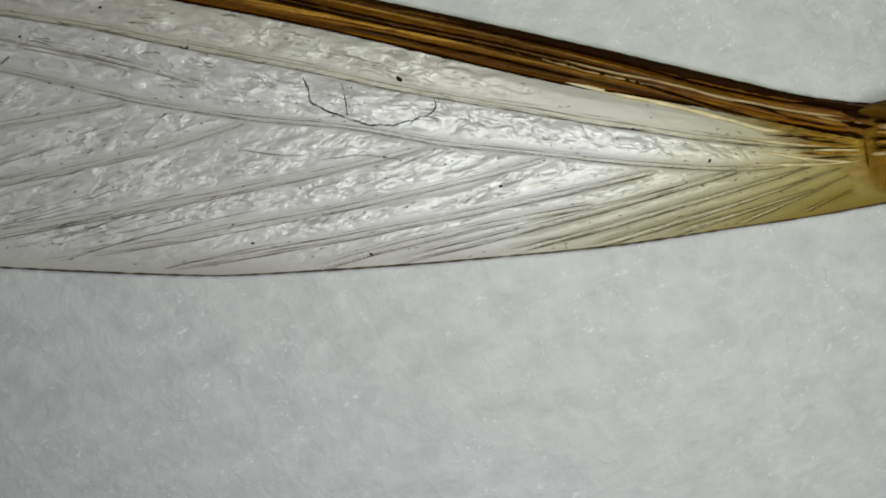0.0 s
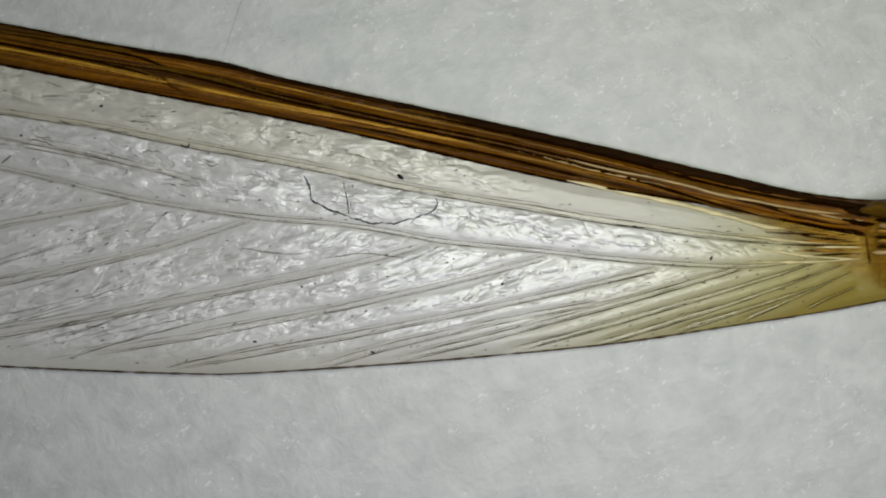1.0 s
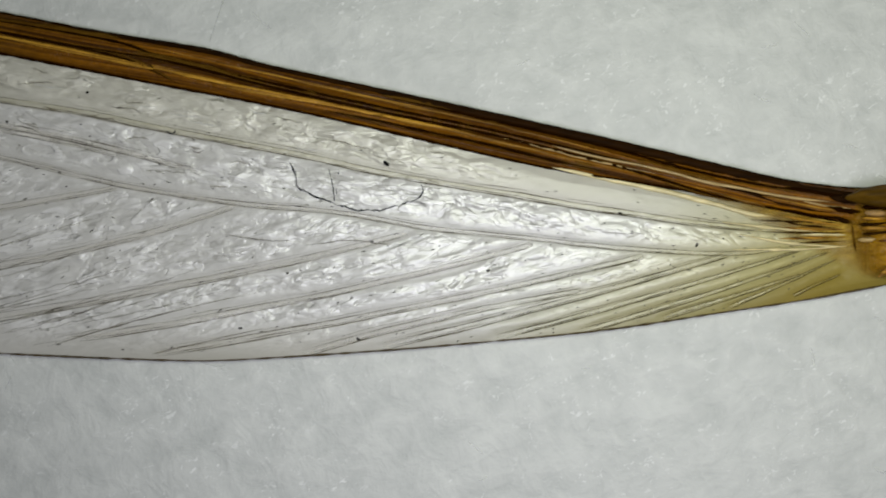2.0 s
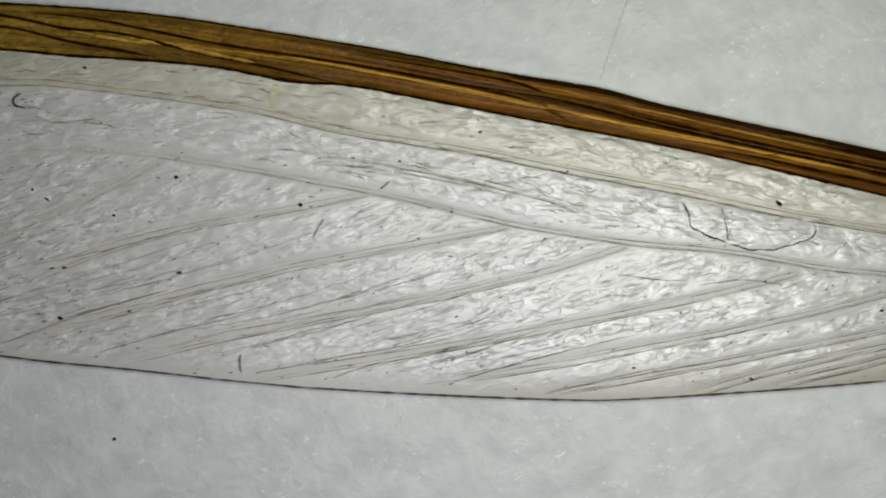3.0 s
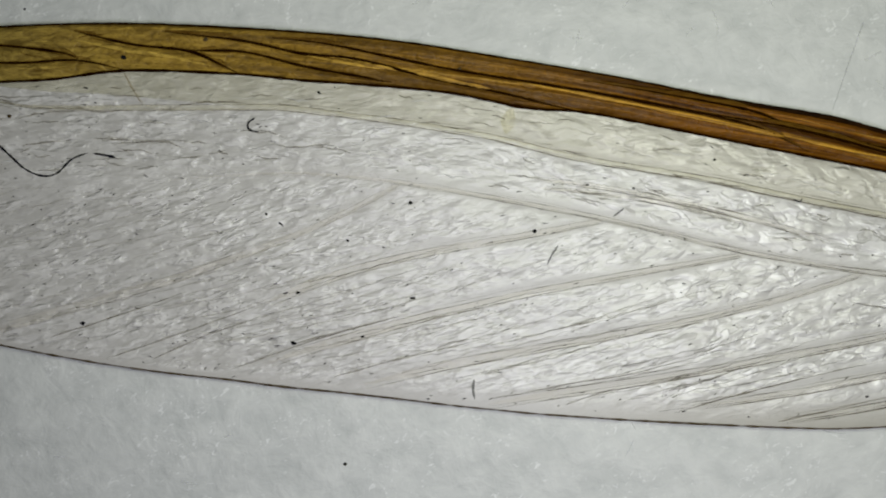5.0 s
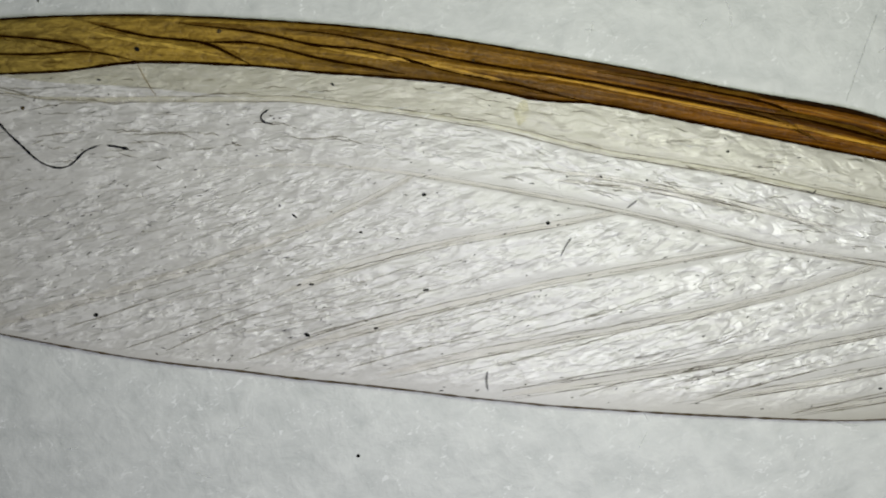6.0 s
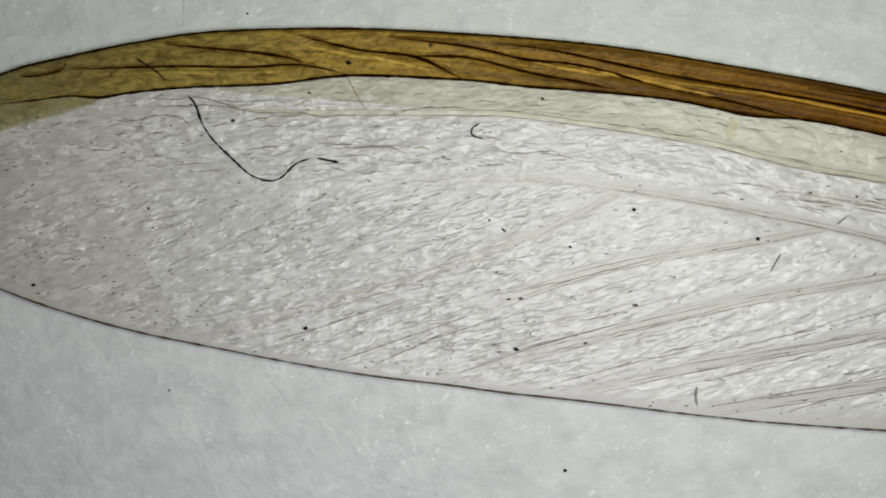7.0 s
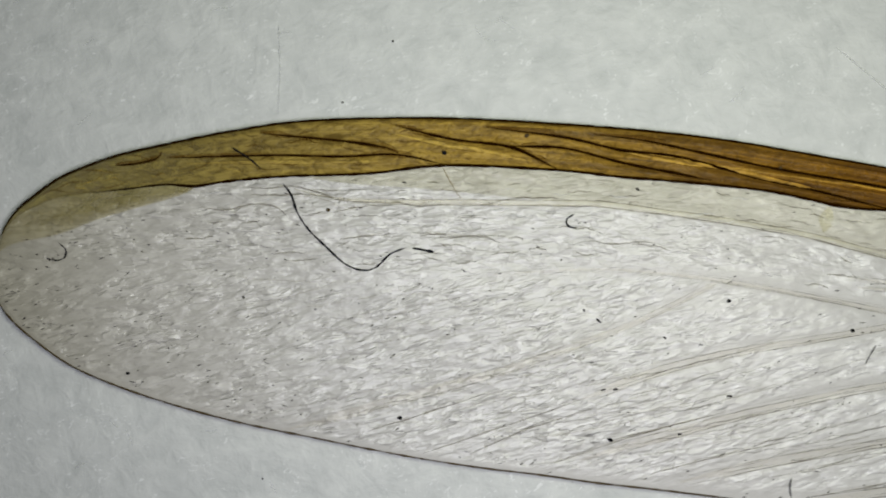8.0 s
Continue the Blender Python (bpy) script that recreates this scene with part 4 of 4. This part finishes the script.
# ---- dust and lint ----
def speck(name, at, size, label, z=None, stretch=1.0, turn=0.0, seed=1, material=None):
    bm = bmesh.new()
    bmesh.ops.create_icosphere(bm, subdivisions=2, radius=1)
    for v in bm.verts:
        n = 1 + 0.45 * noise.noise(v.co * 1.3 + Vector((seed * 7.1, 0, 0)))
        v.co = Vector((v.co.x * size * stretch, v.co.y * size, v.co.z * size * 0.6)) * n * UNIT * 0.44
    ob = tagged(link(name, bm, material or DUST, smooth=False), label, "dust", "specks of dust")
    h = on_skin(*at) if z is None else z
    ob.matrix_basis = pose(at[0] * UNIT, at[1] * UNIT, (h + size * 0.2) * UNIT, 0, 0, turn)
    return ob


def lint(points, width, label, z=None, material=None):
    line = spline(points, 4)
    c = line.mean(0)
    zs = np.array([on_skin(*p) for p in line]) + 0.5 if z is None else np.full(len(line), z)
    base = float(zs.min())
    me = tube_mesh("lint_fibre", np.c_[line - c, zs - base + width / 2], width, None, 8, 0, 0.05, 0.8, 4, 9)
    ob = tagged(link_mesh("lint_fibre", me, material or LINT), label, "fibre", "lint fibres")
    ob.matrix_basis = pose(c[0] * UNIT, c[1] * UNIT, base * UNIT)
    return ob


sheet = paper_sheet()
paper_fibres(sheet)
STAGE = [sheet, wing]
ON_WING = "black speck of dust lying on the wing"
STAGE += [
    speck("dust_speck", (1010, 25), 8.5, "elongated black speck of dust on the wing", None, 1.7, -35, 1),
    speck("dust_speck", (161, 28), 8.5, ON_WING, None, 1.0, 20, 2),
    speck("dust_speck", (-566, 334), 9.35, "black speck of dust on the brown band", 22, 1.1, 0, 3),
    speck("dust_speck", (-59, 78), 6.8, ON_WING, None, 1.2, 0, 4),
    speck("dust_speck", (-639, -136), 7.65, ON_WING, None, 1.4, 0, 5),
    speck("dust_speck", (-266, -171), 6.8, ON_WING, None, 1.8, -20, 6),
    speck("dust_speck", (-176, -388), 6.8, "dark speck of dust on the paper", 0, 1.1, 0, 7),
    speck("dust_speck", (-749, 424), 4.2, "dark speck of dust on the paper", 0, 1.1, 0, 8),
    speck("dust_speck", (-660, 534), 4.2, "dark speck of dust on the paper", 0, 1.1, 0, 9),
    speck("dust_speck", (-289, 40), 4.25, ON_WING, None, 3, -40, 10),
    speck("dust_speck", (-315, 58), 4.25, ON_WING, None, 1.4, -60, 11),
    speck("dust_speck", (-171, 11), 4.25, ON_WING, None, 1.8, -20, 12),
    speck("dust_speck", (-280, -82), 3.4, ON_WING, None, 3, 10, 13),
]
STAGE += [
    speck("dust_speck", (-57, -91), 4.25, ON_WING, None, 2, 15, 14),
    speck("dust_speck", (-144, -159), 4.25, ON_WING, None, 2, 5, 15),
    speck("dust_speck", (-258, -81), 4.25, ON_WING, None, 2.4, 12, 16),
    speck("dust_speck", (-53, -91), 4.25, ON_WING, None, 1.6, 30, 17),
    speck("dust_speck", (255, 110), 4.25, ON_WING, None, 1.4, 0, 18),
    speck("dust_speck", (480, 155), 5.1, ON_WING, None, 1.3, 20, 19),
    speck("dust_speck", (807, 152), 7.65, "brown speck of dust on the brown band", 24, 1.0, 0, 20, EDGE),
    speck("dust_speck", (28, 315), 5.1, "brown speck of dust on the brown band", 24, 1.2, 0, 21, EDGE),
    speck("dust_speck", (-1123, -63), 5.95, ON_WING, None, 1.5, 10, 22),
    speck("dust_speck", (-920, 74), 4.25, ON_WING, None, 1.2, 0, 23),
    speck("dust_speck", (-771, 231), 7.65, "round brown grain on the wing", None, 1.0, 0, 24, EDGE),
    speck("dust_speck", (-637, 282), 3.4, ON_WING, None, 3, -5, 25),
    speck("dust_speck", (-222, 274), 5.1, ON_WING, None, 1.8, -40, 26),
]
STAGE += [
    speck("dust_speck", (-421, 366), 7.65, "brown speck of dust on the brown band", 24, 1.2, 30, 27, EDGE),
    speck("dust_speck", (-673, 394), 5.95, "dark speck of dust by the front edge of the wing", 12, 2, 0, 28),
    speck("dust_speck", (1559, -123), 5.1, ON_WING, None, 1.6, 60, 29),
    speck("dust_speck", (1189, -166), 5.1, ON_WING, None, 1.6, 10, 30),
    speck("dust_speck", (959, -286), 4.25, ON_WING, None, 2.4, -35, 31),
    speck("dust_speck", (750, -265), 4.25, ON_WING, None, 2, 5, 32),
    speck("dust_speck", (834, -168), 4.25, ON_WING, None, 1.3, 0, 33),
    speck("dust_speck", (1424, -66), 4.25, ON_WING, None, 2.2, -10, 34),
    speck("dust_speck", (984, -113), 3.4, ON_WING, None, 2.4, -10, 35),
    speck("dust_speck", (337, 104), 4.2, ON_WING, None, 1.2, 0, 36),
    speck("dust_speck", (-884, -250), 4.25, "dark speck of dust on the paper", 0, 0.8, 0, 37),
]
STAGE += [
    lint([(-852, 277), (-837, 257), (-826, 227), (-806, 197), (-771, 163), (-740, 136), (-710, 125), (-685, 130), (-660, 154), (-631, 166)], 3.3, "long curled black lint fibre on the wing"),
    lint([(-621, 165), (-601, 162), (-582, 158)], 4, "short end of a broken black fibre on the wing"),
    lint([(-941, 339), (-912, 321), (-888, 301)], 2.6, "short dark fibre across the brown band", LIFT + 18),
    lint([(-334, 229), (-347, 220), (-347, 210), (-339, 205), (-328, 204)], 3.2, "tiny black hooked fibre on the wing"),
    lint([(-1248, 167), (-1235, 155), (-1237, 141), (-1252, 136), (-1270, 140)], 2.4, "tiny dark hooked fibre near the tip of the wing"),
    lint([(301, 54), (310, 61), (320, 69)], 3, "short grey slanted fibre on the wing", None, GREY_LINT),
]
STAGE += [
    lint([(183, -31), (191, -15), (203, 3)], 2.6, "short grey slanted fibre on the wing", None, GREY_LINT),
    lint([(750, 404), (725, 334), (694, 245)], 2.5, "faint pale hair-thin fibre on the paper", 0.3, HAIR),
    lint([(-865, 562), (-862, 482), (-864, 402)], 2.5, "faint pale hair-thin fibre on the paper", 0.3, HAIR),
    lint([(130, 533), (166, 504), (221, 459)], 3, "faint pale hair-thin fibre on the paper", 0.3, NAP),
    lint([(620, 85), (631, 80), (637, 88)], 3, "tiny dark bent fibre on the long vein"),
    lint([(54, -234), (52, -252), (55, -270)], 4.5, "short straight grey fibre on the wing", None, GREY_LINT),
]

# ---- the paper with all that lies on it is pushed under the lens: seconds, shift in units, turn in degrees ----
PUSH = [
    (0, -1087.6, 271.3, 0.3), (0.5, -1090.2, 268.2, 0.3), (0.6, -1130.8, 236.1, 0.33), (0.7, -1177.6, 178.4, 0.36),
    (0.8, -1176.5, 146.9, 0.38), (0.9, -1138.4, 114.5, 0.41), (1, -1084.9, 94.9, 0.44), (1.1, -1085.3, 101.9, 0.46),
    (1.2, -1095.0, 113.1, 0.47), (2.3, -1110.6, 124.9, 0.32), (2.4, -1104.4, 127.5, 0.31), (2.467, -1088.4, 114.5, 0.3),
    (2.5, -1088.4, 114.5, 0.3), (2.533, -1088.4, 114.5, 0.3), (2.6, -1060.8, 103.5, 0.29), (2.7, -932.9, 80.8, 0.14),
    (2.8, -642.9, 38.6, 0.21), (2.9, -569.8, 41.3, 0.28), (3, -412.9, 49.6, 0.35), (3.1, -413.3, 49.3, 0.42),
    (3.2, -437.3, 46.1, 0.49), (3.3, -445.3, 43.9, 0.55), (3.5, -467.3, 37.8, 0.69), (4, -462.9, 36.1, 0.69),
    (4.2, -460.1, 36.1, 0.69), (4.3, -211.3, 12.2, 0.46), (4.4, -47.1, -0.4, 0.23), (4.5, 0.5, 0.2, 0),
    (4.6, -0.6, -0.5, 0), (4.7, -0.6, -0.5, -0.01), (5.8, 10.4, 22.6, -0.04), (5.9, 15.4, 20.6, -0.05),
    (5.967, 25.1, 18.4, -0.05), (6, 25.1, 18.4, -0.05), (6.033, 25.1, 18.4, -0.05), (6.1, 43.3, 14.8, -0.19),
    (6.2, 116.4, 6.6, -0.33), (6.3, 317.7, -2.8, -0.47), (6.4, 380, -7.9, -0.61), (6.5, 402, -8.8, -0.75),
    (6.6, 405.1, -5.6, -0.68), (6.8, 399.2, -6, -0.54), (6.967, 396.8, -8.8, -0.4), (7, 396.8, -8.8, -0.4),
    (7.033, 396.8, -8.8, -0.4), (7.1, 428.2, -12.3, -0.42), (7.2, 506.8, -26.7, -0.44), (7.3, 509.2, -28.2, -0.46),
    (7.4, 516.2, -32.2, -0.48), (7.5, 519.2, -34.3, -0.5), (7.6, 506.6, -40.3, -0.53), (7.7, 507.2, -68.9, -0.56),
    (7.8, 559.1, -166.7, -0.6), (7.9, 562.1, -170.7, -0.63), (8, 564.6, -170.6, -0.66),
]


def motions():
    for thing in STAGE:
        rest = thing.matrix_basis.copy()
        walk(thing, [(t, pose(x * UNIT, y * UNIT, 0, 0, 0, a) @ rest) for t, x, y, a in PUSH])


motions()
